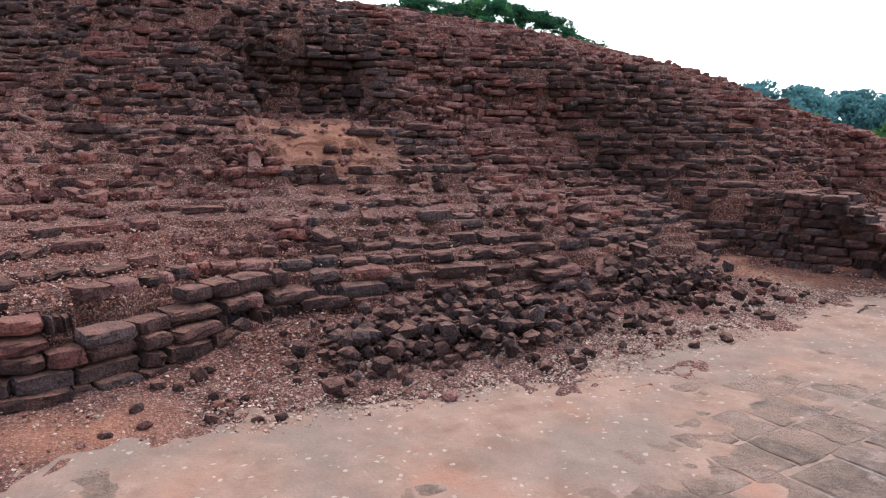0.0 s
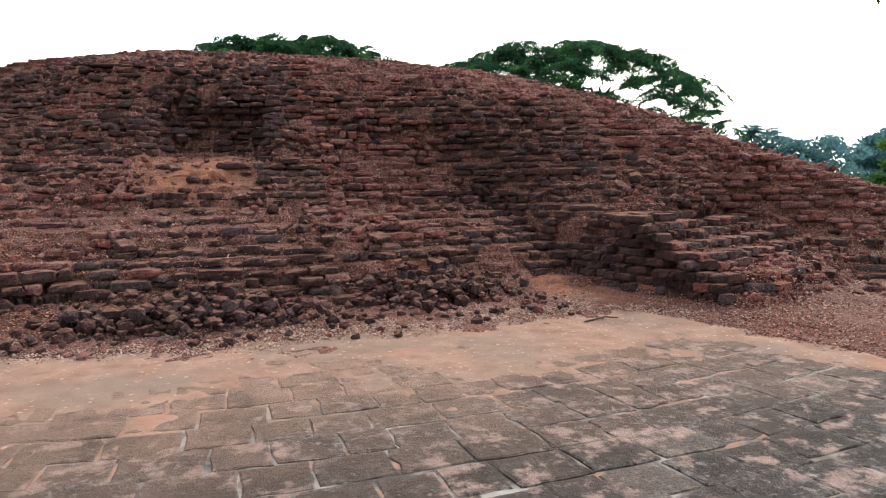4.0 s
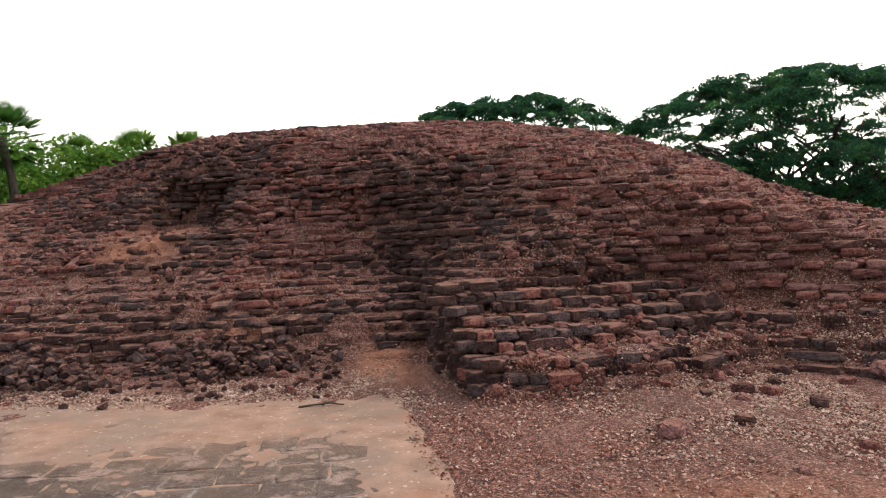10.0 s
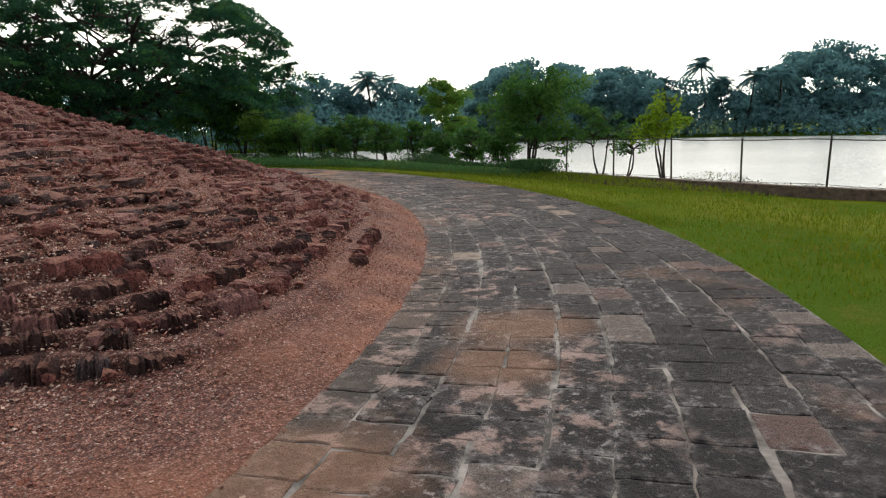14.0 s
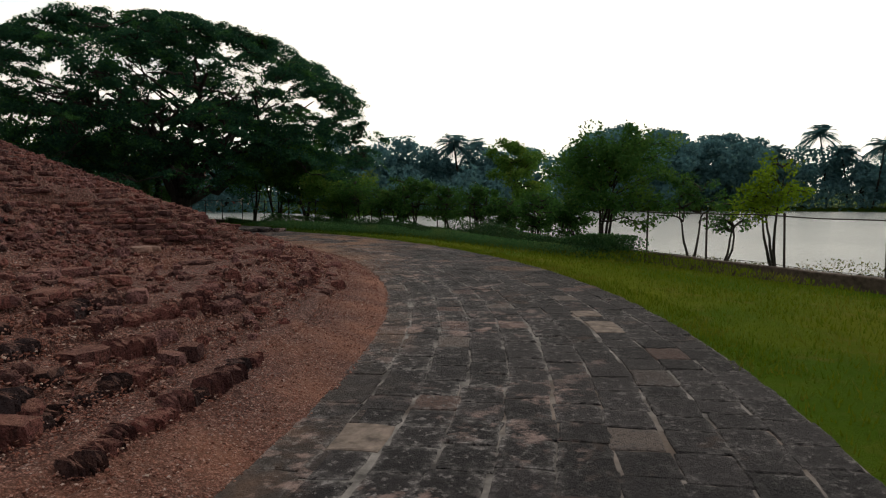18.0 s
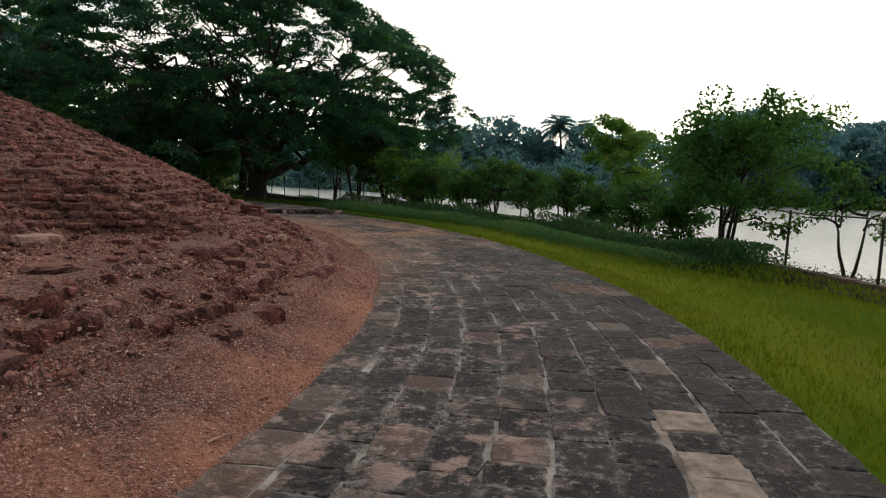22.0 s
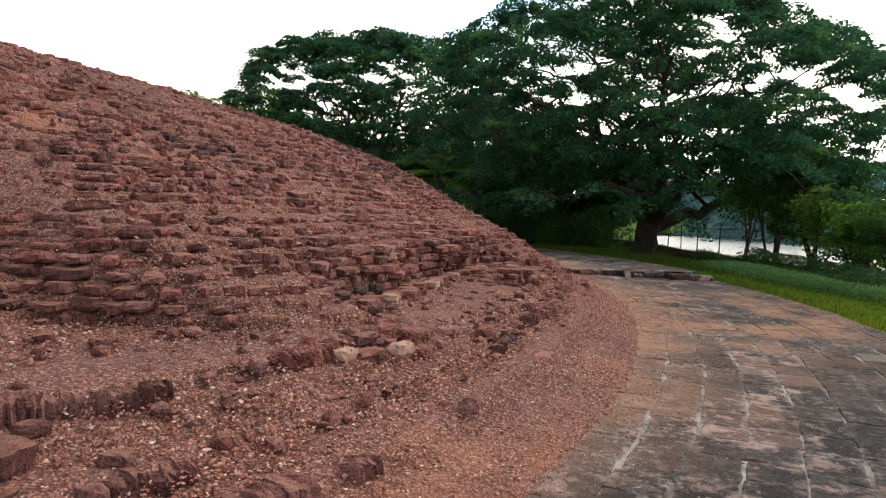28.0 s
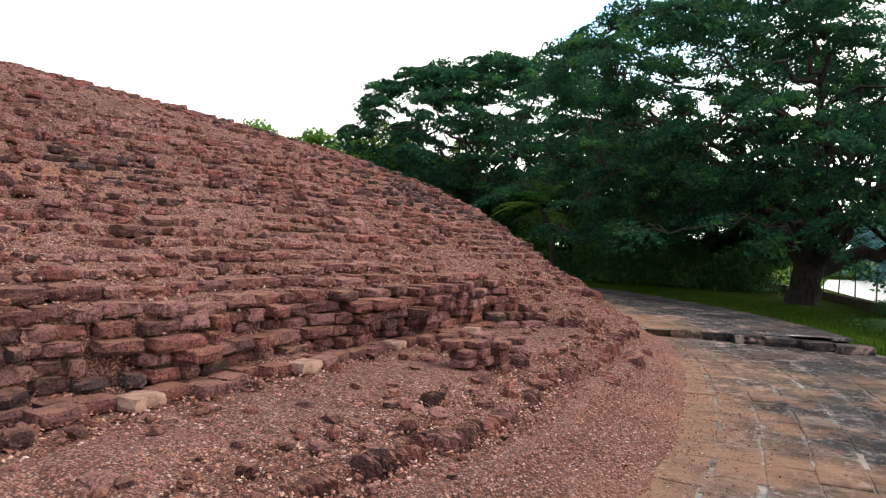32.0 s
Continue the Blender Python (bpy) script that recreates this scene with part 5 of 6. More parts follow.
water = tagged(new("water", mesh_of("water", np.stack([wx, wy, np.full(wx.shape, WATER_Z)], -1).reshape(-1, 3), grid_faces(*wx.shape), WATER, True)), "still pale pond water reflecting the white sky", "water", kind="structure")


def land_z(x, y):
    return float(land(np.array([float(x)]), np.array([float(y)]))[0])


# ---- trees ----
def cloud(rng, centre, size, count, hollow=0.5):
    """Points in a flattened clump, more of them near its shell."""
    d = rng.normal(0, 1, (count, 3))
    d /= np.linalg.norm(d, axis=1)[:, None]
    d *= (hollow + (1 - hollow) * rng.uniform(0, 1, count) ** 0.6)[:, None]
    return np.asarray(centre) + d * np.asarray(size)


def rain_tree(name, x, y, height, spread, seed, count, leaf, mat, label, trunk=0.55, fork=1.2, lean=(0, 0), pads=60, gaps=0.4, sink=0.0, stretch=(1, 1), reach=None):
    """A wide umbrella tree: short trunk, winding limbs, a domed shell of flat leafy pads with an open inside."""
    rng = np.random.default_rng(seed)
    tree = thing(name, label, "tree", place=(x, y, land_z(x, y)))
    top = np.array([lean[0], lean[1], fork])
    flare = tube(bend((0, 0, -0.2), top, (0, 0, 0), 8, rng, 0.04), np.interp(np.linspace(0, 1, 8), [0, 0.12, 0.4, 1], [trunk * 1.7, trunk * 1.25, trunk, trunk * 1.05]), 14)
    part("trunk", mesh_of("trunk", *flare, BARK, True), tree, "thick dark forked trunk")
    limbs = []
    for i in range(8):
        a = i / 8 * 2 * math.pi + rng.uniform(-0.35, 0.35)
        far = spread * rng.uniform(0.35, 0.62)
        end = np.array([far * math.cos(a) * stretch[0], far * math.sin(a) * stretch[1], height * rng.uniform(0.45, 0.72)])
        p = bend(top - [0, 0, 0.25], end, (-0.5 * math.cos(a), -0.5 * math.sin(a), height * rng.uniform(-0.02, 0.07)), 12, rng, 0.3)
        limbs.append(p)
        part("limb", mesh_of("limb", *tube(p, np.linspace(trunk * rng.uniform(0.42, 0.62), trunk * 0.14, 12), 9), BARK, True), tree)
    if reach:
        p = bend(top - [0, 0, 0.3], reach, (0.2, 0, 0.25), 12, rng, 0.12)
        limbs.append(p)
        part("limb", mesh_of("limb", *tube(p, np.linspace(trunk * 0.66, trunk * 0.16, 12), 10), BARK, True), tree, "long low limb")
    sub = []
    for p in limbs:
        for _ in range(5):
            s = p[rng.integers(4, 11)]
            out = s * [1, 1, 0] + rng.normal(0, spread * 0.22, 3) * [1, 1, 0]
            q = min(0.9, np.hypot(out[0], out[1]) / spread + 0.16)
            out = out / (np.hypot(out[0], out[1]) + 1e-6) * q * spread
            e = np.array([out[0], out[1], max(s[2] + 0.4, height * (0.5 + 0.36 * math.sqrt(max(0, 1 - q * q))) * rng.uniform(0.75, 1.0))])
            c = bend(s, e, (0, 0, 0.3), 9, rng, 0.25)
            sub.append(c)
            part("bough", mesh_of("bough", *tube(c, np.linspace(trunk * 0.2, trunk * 0.06, 9), 6), BARK, True), tree)
    joints = [q for c in sub for q in c[3:]] + [q for p in limbs for q in p[6:]]
    twigs, points = [], []
    for i in range(pads):
        a = i * 2.39996 + rng.uniform(-0.25, 0.25)
        kind = rng.choice(3, p=[0.42, 0.3, 0.28])
        q = math.sqrt((i + 0.5) / pads)
        if kind == 0:
            z = height * (0.42 + 0.58 * math.sqrt(max(0, 1 - (0.98 * q) ** 4))) - rng.uniform(0, 0.07) * height
        elif kind == 1:
            q = 0.92 * q
            z = height * (0.38 + 0.44 * rng.uniform(0, 1) * math.sqrt(max(0, 1 - q * q)))
        else:
            q = rng.uniform(0.5, 1.0)
            z = height * rng.uniform(0.21, 0.52)
        z -= sink * height * max(0.0, math.cos(a + 0.3)) * q * q * (kind < 2)
        c = np.array([q * spread * math.cos(a) * stretch[0], q * spread * math.sin(a) * stretch[1], z])
        hole = float(vnoise(c[0] * 0.42, c[1] * 0.42, c[2] * 0.6, seed))
        if hole < gaps * (0.6 if kind == 0 else 0.85):
            continue
        size = spread * rng.uniform(0.06, 0.13)
        n = int(count / pads * (size / spread / 0.095) ** 2)
        for _ in range(5):
            off = rng.normal(0, 0.5, 3) * [size, size, size * 0.13]
            small = size * rng.uniform(0.35, 0.62)
            clump = cloud(rng, c + off, (small, small, small * rng.uniform(0.25, 0.42)), n // 5, 0.25)
            clump[:, 2] -= 0.28 * ((clump[:, 0] - c[0]) ** 2 + (clump[:, 1] - c[1]) ** 2) / size
            points.append(clump)
        start = joints[int(np.argmin(np.linalg.norm((np.array(joints) - c) * [1, 1, 1.3], axis=1)))]
        p = bend(start, c - [0, 0, size * 0.12], (0, 0, -0.12), 6, rng, 0.12)
        joints += [p[3], p[4], p[5]]
        twigs.append(tube(p, np.linspace(trunk * 0.055, 0.016, 6), 5))
        for _ in range(4):
            e = c + rng.uniform(-1, 1, 3) * [size * 0.6, size * 0.6, size * 0.1]
            twigs.append(tube(bend(p[3], e, (0, 0, 0.08), 4, rng, 0.08), np.linspace(0.024, 0.008, 4), 4))
    part("branchwork", mesh_of("branchwork", *bundle(twigs), BARK, True), tree)["kind"] = "stuff"
    part("crown", mesh_of("crown", *leaves(np.concatenate(points), leaf, rng, 0.62), mat), tree, "flat layers of small dark green leaves")
    return tree


def small_tree(name, x, y, height, width, seed, count, leaf, mat, label, stems=2, clear=0.4, group=""):
    """A young tree or tall shrub: thin stems, side branches and loose clumps of leaves."""
    rng = np.random.default_rng(seed)
    tree = thing(name, label, "tree", group, place=(x, y, land_z(x, y)))
    wood, points = [], []
    for i in range(stems):
        a = rng.uniform(0, 6.3)
        tip = np.array([math.cos(a) * width * 0.22, math.sin(a) * width * 0.22, height * rng.uniform(0.6, 0.82)])
        p = bend((0.1 * i, 0.06 * i, -0.15), tip, (rng.normal(0, 0.1), rng.normal(0, 0.1), 0), 9, rng, 0.012)
        part("stem", mesh_of("stem", *tube(p, np.linspace(0.022 + 0.009 * height, 0.01, 9), 7), BARK, True), tree)
        for _ in range(int(8 + 1.6 * height)):
            t = rng.uniform(clear, 1.0)
            s = p[min(8, int(t * 8))]
            b = rng.uniform(0, 6.3)
            reach = width * 0.5 * rng.uniform(0.35, 1.0) * (1.15 - 0.55 * abs(t - 0.62) / 0.4)
            e = s + np.array([math.cos(b) * reach, math.sin(b) * reach, reach * rng.uniform(0.0, 0.4)])
            wood.append(tube(bend(s, e, (0, 0, 0.06), 5, rng, 0.03), np.linspace(0.022, 0.007, 5), 4))
            size = width * rng.uniform(0.07, 0.15)
            points.append(cloud(rng, e, (size, size, size * 0.6), 44, 0.3))
            points.append(cloud(rng, s + (e - s) * 0.65, (size * 0.7, size * 0.7, size * 0.45), 16, 0.2))
    pts = np.concatenate(points)
    fit_z = height / pts[:, 2].max()
    pts[:, 2] *= fit_z
    wood = [(v * [1, 1, fit_z], f) for v, f in wood]
    pts = pts[rng.permutation(len(pts))]
    pts = np.concatenate([pts + rng.normal(0, leaf * 0.55, pts.shape) for _ in range(1 + count // len(pts))])[:count]
    part("twigwork", mesh_of("twigwork", *bundle(wood), BARK, True), tree)["kind"] = "stuff"
    part("crown", mesh_of("crown", *leaves(pts, leaf, rng, 0.4), mat), tree)
    return tree


def far_tree(x, y, height, width, seed, mat, label, count=4600, leaf=0.42, group="trees on the far shore", dome=False):
    """A broad tree far off: trunk and an uneven crown of leaf clumps, or a wide dome of them."""
    rng = np.random.default_rng(seed)
    tree = thing("far_tree", label, "tree", group, place=(x, y, max(land_z(x, y), -1.3)))
    part("trunk", mesh_of("trunk", *tube(bend((0, 0, -0.3), (0, 0, height * 0.6), (0.3, 0, 0), 6, rng, 0.1), np.linspace(0.35, 0.15, 6), 7), BARK, True), tree)
    points = []
    lumps = 90 if dome else 26
    for i in range(lumps):
        q = rng.uniform(0, 1) ** 0.5
        a = rng.uniform(0, 6.3)
        z = height * (0.16 + 0.72 * rng.uniform(0, 1) * (1 - 0.35 * q * q)) + height * 0.06
        size = width * rng.uniform(0.1, 0.19)
        if dome:
            z = height * (0.42 + 0.52 * math.sqrt(max(0, 1 - q * q)) * rng.uniform(0.55, 1.0)) if i % 4 else height * rng.uniform(0.15, 0.45)
            size = width * rng.uniform(0.06, 0.11)
        points.append(cloud(rng, (q * width * 0.42 * math.cos(a), q * width * 0.42 * math.sin(a), z), (size, size, size * 0.6), count // lumps, 0.4))
    part("crown", mesh_of("crown", *leaves(np.concatenate(points), leaf, rng, 0.4, 1.3), mat), tree)
    return tree


def palm(x, y, height, seed, label, fronds=18, frond=2.6, fan=False, trunk=0.16, mat=None):
    rng = np.random.default_rng(seed)
    tree = thing("palm_tree", label, "palm", place=(x, y, max(land_z(x, y), -1.2)))
    p = bend((0, 0, -0.2), (rng.normal(0, 0.5), rng.normal(0, 0.5), height), (0.25, 0, 0), 9, rng, 0.03)
    part("trunk", mesh_of("trunk", *tube(p, np.linspace(trunk * 1.3, trunk, 9), 8), BARK, True), tree)
    tip, blades = p[-1], []
    for i in range(fronds):
        a, up = i * 2.4, rng.uniform(-1.0 if fan else -0.5, 1.25)
        d = np.array([math.cos(a) * math.cos(up), math.sin(a) * math.cos(up), math.sin(up)])
        t = np.linspace(0.08, 1, 16)
        if fan:
            t = np.linspace(0.55, 0.6, 16)
        rib = tip + d * frond * t[:, None] + np.array([0, 0, -0.75 * frond]) * (t[:, None] ** 2) * (0.25 if fan else 0.8)
        side = np.cross(d, [0, 0, 1.0])
        side /= np.linalg.norm(side)
        for s in (-1, 1):
            for j, q in enumerate(rib):
                long = frond * 0.28 * math.sin(math.pi * min(1, 0.12 + t[j] * 0.85))
                if fan:
                    ang = s * j / 16 * 1.7
                    way = d * math.cos(ang) + side * math.sin(ang)
                    long = frond * 0.45
                else:
                    way = side * s * 0.85 + d * 0.5 - np.array([0, 0, 0.35])
                e = q + way * long
                w = np.cross(way, [0.3, 0.2, 0.9]) * frond * (0.026 if fan else 0.014 if frond < 2.7 else 0.03)
                blades.append([q - w, q + w, e + w * 0.3, e - w * 0.3])
    v = np.array(blades).reshape(-1, 3)
    part("crown", mesh_of("crown", v, np.arange(len(v)).reshape(-1, 4), mat or POND_LEAF), tree, "spreading feather fronds")
    return tree


def hedge(name, line, width, height, count, leaf, mat, label, seed, category="hedge"):
    """A loose belt of undergrowth along a line."""
    rng = np.random.default_rng(seed)
    line = np.array(line, float)
    seg = np.hypot(*np.diff(line, axis=0).T)
    s = np.concatenate([[0], np.cumsum(seg)])
    t = rng.uniform(0, s[-1], count)
    x, y = np.interp(t, s, line[:, 0]), np.interp(t, s, line[:, 1])
    x, y = x + rng.normal(0, width * 0.35, count), y + rng.normal(0, width * 0.35, count)
    tall = height * (0.35 + 1.1 * vnoise(x * 0.55, y * 0.55, 0, seed))
    z = land(x, y) + tall * rng.uniform(0.0, 1.0, count) ** 0.8
    me = mesh_of(name, *leaves(np.column_stack([x, y, z]), leaf, rng, 0.2, 2.2), mat)
    return tagged(new(name, me), label, category, kind="stuff")


rain_tree("rain_tree", 22.5, 23.2, 11.2, 11.2, 3, 340000, 0.15, RAIN_LEAF, "huge spreading rain tree with a forked dark trunk", 0.52, 1.5, (0.2, 0.0), 660, 0.36, 0.16, reach=(6.4, 2.2, 3.3))
rain_tree("rain_tree", 4.6, 37.0, 13.6, 10.3, 5, 170000, 0.21, RAIN_LEAF, "broad dark green rain tree behind the mound", 0.5, 2.6, (0.2, 0.0), 640, 0.04)
far_tree(0.3, 130.0, 29.0, 27.0, 8, FAR_HAZE_LEAF, "distant round-topped rain tree above the mound", 26000, 0.6, "", True)
far_tree(114.0, 12.4, 12.0, 21.0, 11, FAR_HAZE_LEAF, "large round rain tree at the end of the pond", 24000, 0.45, "", True)
far_tree(81.0, 38.0, 10.6, 20.0, 9, FAR_HAZE_LEAF, "wide domed rain tree on the far shore", 24000, 0.42, "", True)
far_tree(92.0, 31.5, 9.6, 16.0, 10, FAR_HAZE_LEAF, "low domed rain tree on the far shore", 20000, 0.42, "", True)

# trees along the pond
small_tree("pond_tree", 27.6, -4.8, 3.75, 3.5, 21, 11000, 0.115, POND_LEAF, "bushy dark green tree beside the pond fence", 4, 0.45)
small_tree("pond_tree", 28.3, -9.6, 2.8, 1.6, 22, 2100, 0.095, LIME_LEAF, "young yellow-green tree with bare forked stems", 3, 0.66)
small_tree("pond_tree", 29.2, -7.6, 1.9, 1.3, 23, 900, 0.085, POND_LEAF, "slender sapling beside the pond fence", 2, 0.5)
small_tree("pond_tree", 29.3, -6.6, 2.5, 1.7, 24, 1700, 0.09, POND_LEAF, "thin young tree beside the pond fence", 2, 0.55)
small_tree("pond_tree", 31.8, 4.0, 4.3, 2.8, 25, 9000, 0.12, BUSH_LEAF, "green leafy tree with two slim trunks", 2, 0.42)
for i, (x, y, h, w) in enumerate(((29.4, 5.6, 2.4, 1.9), (28.8, 7.4, 2.6, 2.0), (28.5, 9.4, 2.3, 2.0), (28.2, 11.2, 2.6, 2.2), (28.2, -3.0, 2.0, 1.5), (29.6, 3.6, 2.2, 1.8), (29.3, 1.6, 1.7, 1.5), (28.9, -0.6, 1.9, 1.5), (27.9, 12.6, 2.4, 2.0), (28.6, 8.5, 2.2, 1.6))):
    small_tree("pond_shrub", x, y, h, w, 40 + i, 3600, 0.105, POND_LEAF, "leafy shrub growing through the pond fence", 4, 0.4, "shrubs along the fence")
small_tree("pond_shrub", 28.2, 14.0, 3.1, 4.0, 50, 9500, 0.13, BUSH_LEAF, "rounded bright green bush", 5, 0.2)
small_tree("pond_shrub", 27.8, 17.0, 4.8, 3.8, 51, 17000, 0.14, POND_LEAF, "tall dark green shrub beneath the rain tree", 5, 0.34)
small_tree("pond_shrub", 27.2, 20.0, 5.0, 3.6, 52, 8000, 0.14, POND_LEAF, "leafy green tree beneath the rain tree", 5, 0.55)
small_tree("pond_shrub", 27.0, 23.4, 4.8, 3.6, 53, 6500, 0.14, POND_LEAF, "slim leafy tree beside the big trunk", 4, 0.58)
palm(13.2, 21.0, 3.1, 61, "small young palm with arching fronds", 18, 2.4, False, 0.13, BUSH_LEAF)
for i, (x, y, h) in enumerate(((-21.6, 24.0, 9.0), (-18.8, 25.6, 8.8), (-25.0, 22.5, 8.6))):
    palm(x, y, h, 65 + i, "fan palm among the bushes behind the mound", 40, 2.3, True, 0.18, BUSH_LEAF)
palm(-22.0, 12.9, 8.2, 62, "fan palm rising behind the mound", 44, 2.4, True, 0.2, POND_LEAF)
hedge("pond_hedge", [(27.3, -2.0), (29.0, 2.0), (28.2, 8.0), (27.0, 13.0), (25.6, 18.0), (24.8, 21.0)], 0.6, 0.62, 26000, 0.085, HEDGE_LEAF, "dark tangled undergrowth along the pond fence", 71)
hedge("pond_hedge", [(26.7, -6.6), (26.8, -5.0), (27.3, -2.0)], 0.65, 0.62, 11000, 0.085, HEDGE_LEAF, "dark undergrowth beneath the pond tree", 72)
for r, tall, count, seed in ((25.5, 0.3, 15000, 77), (26.4, 0.6, 20000, 78)):
    hedge("fence_weeds", [at_polar(r + 0.3 * math.sin(a * 0.31), a) for a in range(-14, 30, 4)], 0.9, tall, count, 0.07, HEDGE_LEAF if tall < 0.5 else SPRAY_LEAF, "dark low weeds between the lawn and the fence", seed, "weeds")
hedge("bank_weeds", [(28.6, -22.0), (28.8, -14.0), (29.6, -8.0), (31.6, 0.0), (31.8, 5.0), (30.0, 11.0)], 0.6, 0.4, 9000, 0.075, DRY_LEAF, "dry weeds on the pond bank", 73, "weeds")
hedge("dark_thicket", [(21.5, 30.0), (17.5, 31.0), (14.0, 32.0), (9.0, 34.0), (2.0, 36.5)], 2.4, 2.2, 26000, 0.24, HEDGE_LEAF, "dark thicket under the trees behind the walk", 74, "thicket")
belt_rng = np.random.default_rng(93)
for i in range(13):
    t = i / 12
    x = 22.5 - 19.0 * t + belt_rng.normal(0, 0.5)
    y = 32.5 + 4.5 * t + belt_rng.normal(0, 0.8)
    h = belt_rng.uniform(5.2, 7.6)
    far_tree(x, y, h, h * 0.95, 300 + i, POND_LEAF if i % 3 else HEDGE_LEAF, "dark leafy tree in the thicket behind the walk", 4600, 0.26, "thicket behind the walk")
for i in range(32):
    t = i / 31
    x = np.interp(t, [0, 0.25, 0.5, 0.75, 1.0], [1.0, -12.0, -22.0, -30.0, -34.0]) + belt_rng.normal(0, 1.0)
    y = np.interp(t, [0, 0.25, 0.5, 0.75, 1.0], [42.0, 36.0, 27.0, 15.0, 2.0]) + belt_rng.normal(0, 1.0)
    h = belt_rng.uniform(9.8, 12.2)
    far_tree(x, y, h, h * 0.95, 200 + i, BUSH_LEAF, "bright green bushy tree behind the mound", 6000, 0.32, "green belt behind the mound")

# far shore
far_rng = np.random.default_rng(90)
for i in range(30):
    t = i / 29
    x = np.interp(t, [0, 0.18, 0.4, 0.6, 0.8, 1.0], [30, 46, 62, 86, 106, 114]) + far_rng.normal(0, 2.5)
    y = np.interp(t, [0, 0.18, 0.4, 0.6, 0.8, 1.0], [76, 44, 44, 40, 18, -60]) + far_rng.normal(0, 2.5)
    h = far_rng.uniform(5.0, 8.6)
    far_tree(x, y, h, h * far_rng.uniform(1.1, 1.6), 100 + i, FAR_HAZE_LEAF, "blue-green tree on the far shore, haze put into its colour")
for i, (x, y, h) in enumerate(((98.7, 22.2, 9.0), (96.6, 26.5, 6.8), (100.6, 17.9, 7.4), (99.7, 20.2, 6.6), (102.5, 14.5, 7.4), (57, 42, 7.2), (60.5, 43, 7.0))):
    palm(x, y, h, 140 + i, "tall slim coconut palm on the far shore", 44, 2.8, False, 0.1, FAR_HAZE_LEAF)
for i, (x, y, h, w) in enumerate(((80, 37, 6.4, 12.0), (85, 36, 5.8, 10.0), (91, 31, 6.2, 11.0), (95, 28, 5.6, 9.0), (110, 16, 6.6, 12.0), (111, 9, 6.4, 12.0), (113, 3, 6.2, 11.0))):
    far_tree(x, y, h, w, 170 + i, FAR_HAZE_LEAF, "low tree filling the far shore, haze put into its colour", 4200, 0.55)
hedge("far_bank", [(30, 70), (41, 53), (47, 39), (55, 35.5), (66, 43), (85, 35), (100, 20), (110, -30)], 4.0, 3.6, 17000, 0.6, FAR_HAZE_LEAF, "low green scrub along the far bank", 76, "scrub")


# ---- fence ----
FENCE = np.array([(26.2, -30.0), (26.4, -14.0), (27.4, -7.0), (29.6, 1.0), (29.2, 6.0), (27.4, 13.0), (25.6, 19.0), (24.7, 22.3), (23.6, 29.0), (21.0, 38.0)])
fence = thing("fence", "dark iron post and wire fence along the pond", "fence")
seg = np.hypot(*np.diff(FENCE, axis=0).T)
total = np.concatenate([[0], np.cumsum(seg)])
# the line with its corners eased
run = np.arange(0.0, total[-1], 0.4)
eased = np.column_stack([np.interp(run, total, FENCE[:, 0]), np.interp(run, total, FENCE[:, 1])])
soft_window = np.hanning(11) / np.hanning(11).sum()
eased[5:-5] = np.column_stack([np.convolve(eased[:, k], soft_window, "valid") for k in (0, 1)])
post_mesh = mesh_of("post", *bundle([tube([(0, 0, -0.2), (0, 0, 1.3)], [0.027, 0.024], 8), tube([(0, 0, 1.29), (0, 0, 1.33)], [0.034, 0.016], 8)]), IRON, True)
for s in np.arange(0.6, total[-1], 2.1):
    ob = part("post", post_mesh, fence)
    ob.location = (np.interp(s, run, eased[:, 0]), np.interp(s, run, eased[:, 1]), -0.3)
    ob.rotation_euler = (far_rng.normal(0, 0.02), far_rng.normal(0, 0.02), 0)
    ob.scale = (1, 1, float(far_rng.uniform(0.98, 1.06)))
for z, r in ((0.22, 0.006), (1.28, 0.014)):
    line = np.column_stack([eased, z - 0.3 + 0.016 * np.sin(run * 1.3) + 0.008 * np.sin(run * 2.9)])
    part("rail" if z > 1 else "wire", mesh_of("rail", *tube(line, np.full(len(line), r), 5), IRON, True), fence)
kerb = thing("kerb", "low weathered concrete kerb under the fence", "kerb", kind="structure")
way = np.gradient(eased, axis=0)
way /= np.linalg.norm(way, axis=1)[:, None]
across = np.column_stack([-way[:, 1], way[:, 0]])
for i in range(0, len(eased) - 5, 5):
    pts, out, rise = eased[i:i + 6].copy(), across[i:i + 6], far_rng.normal(0, 0.006)
    pts[0] += way[i] * 0.004
    pts[-1] -= way[i + 5] * 0.004
    rings = [np.column_stack([pts + out * o, np.full(6, z + rise) + far_rng.normal(0, 0.004, 6)]) for o, z in ((-0.12, -0.6), (-0.12, -0.14), (-0.105, -0.12), (0.105, -0.12), (0.12, -0.14), (0.12, -0.6))]
    v = np.concatenate(rings)
    f = [[k * 6 + j, k * 6 + j + 1, ((k + 1) % 6) * 6 + j + 1, ((k + 1) % 6) * 6 + j] for k in range(6) for j in range(5)]
    f += [[0, 6, 12, 18], [0, 18, 24, 30], [5, 23, 17, 11], [5, 35, 29, 23]]
    part("kerb_stone", mesh_of("kerb_stone", v, np.array(f), CONCRETE), kerb)

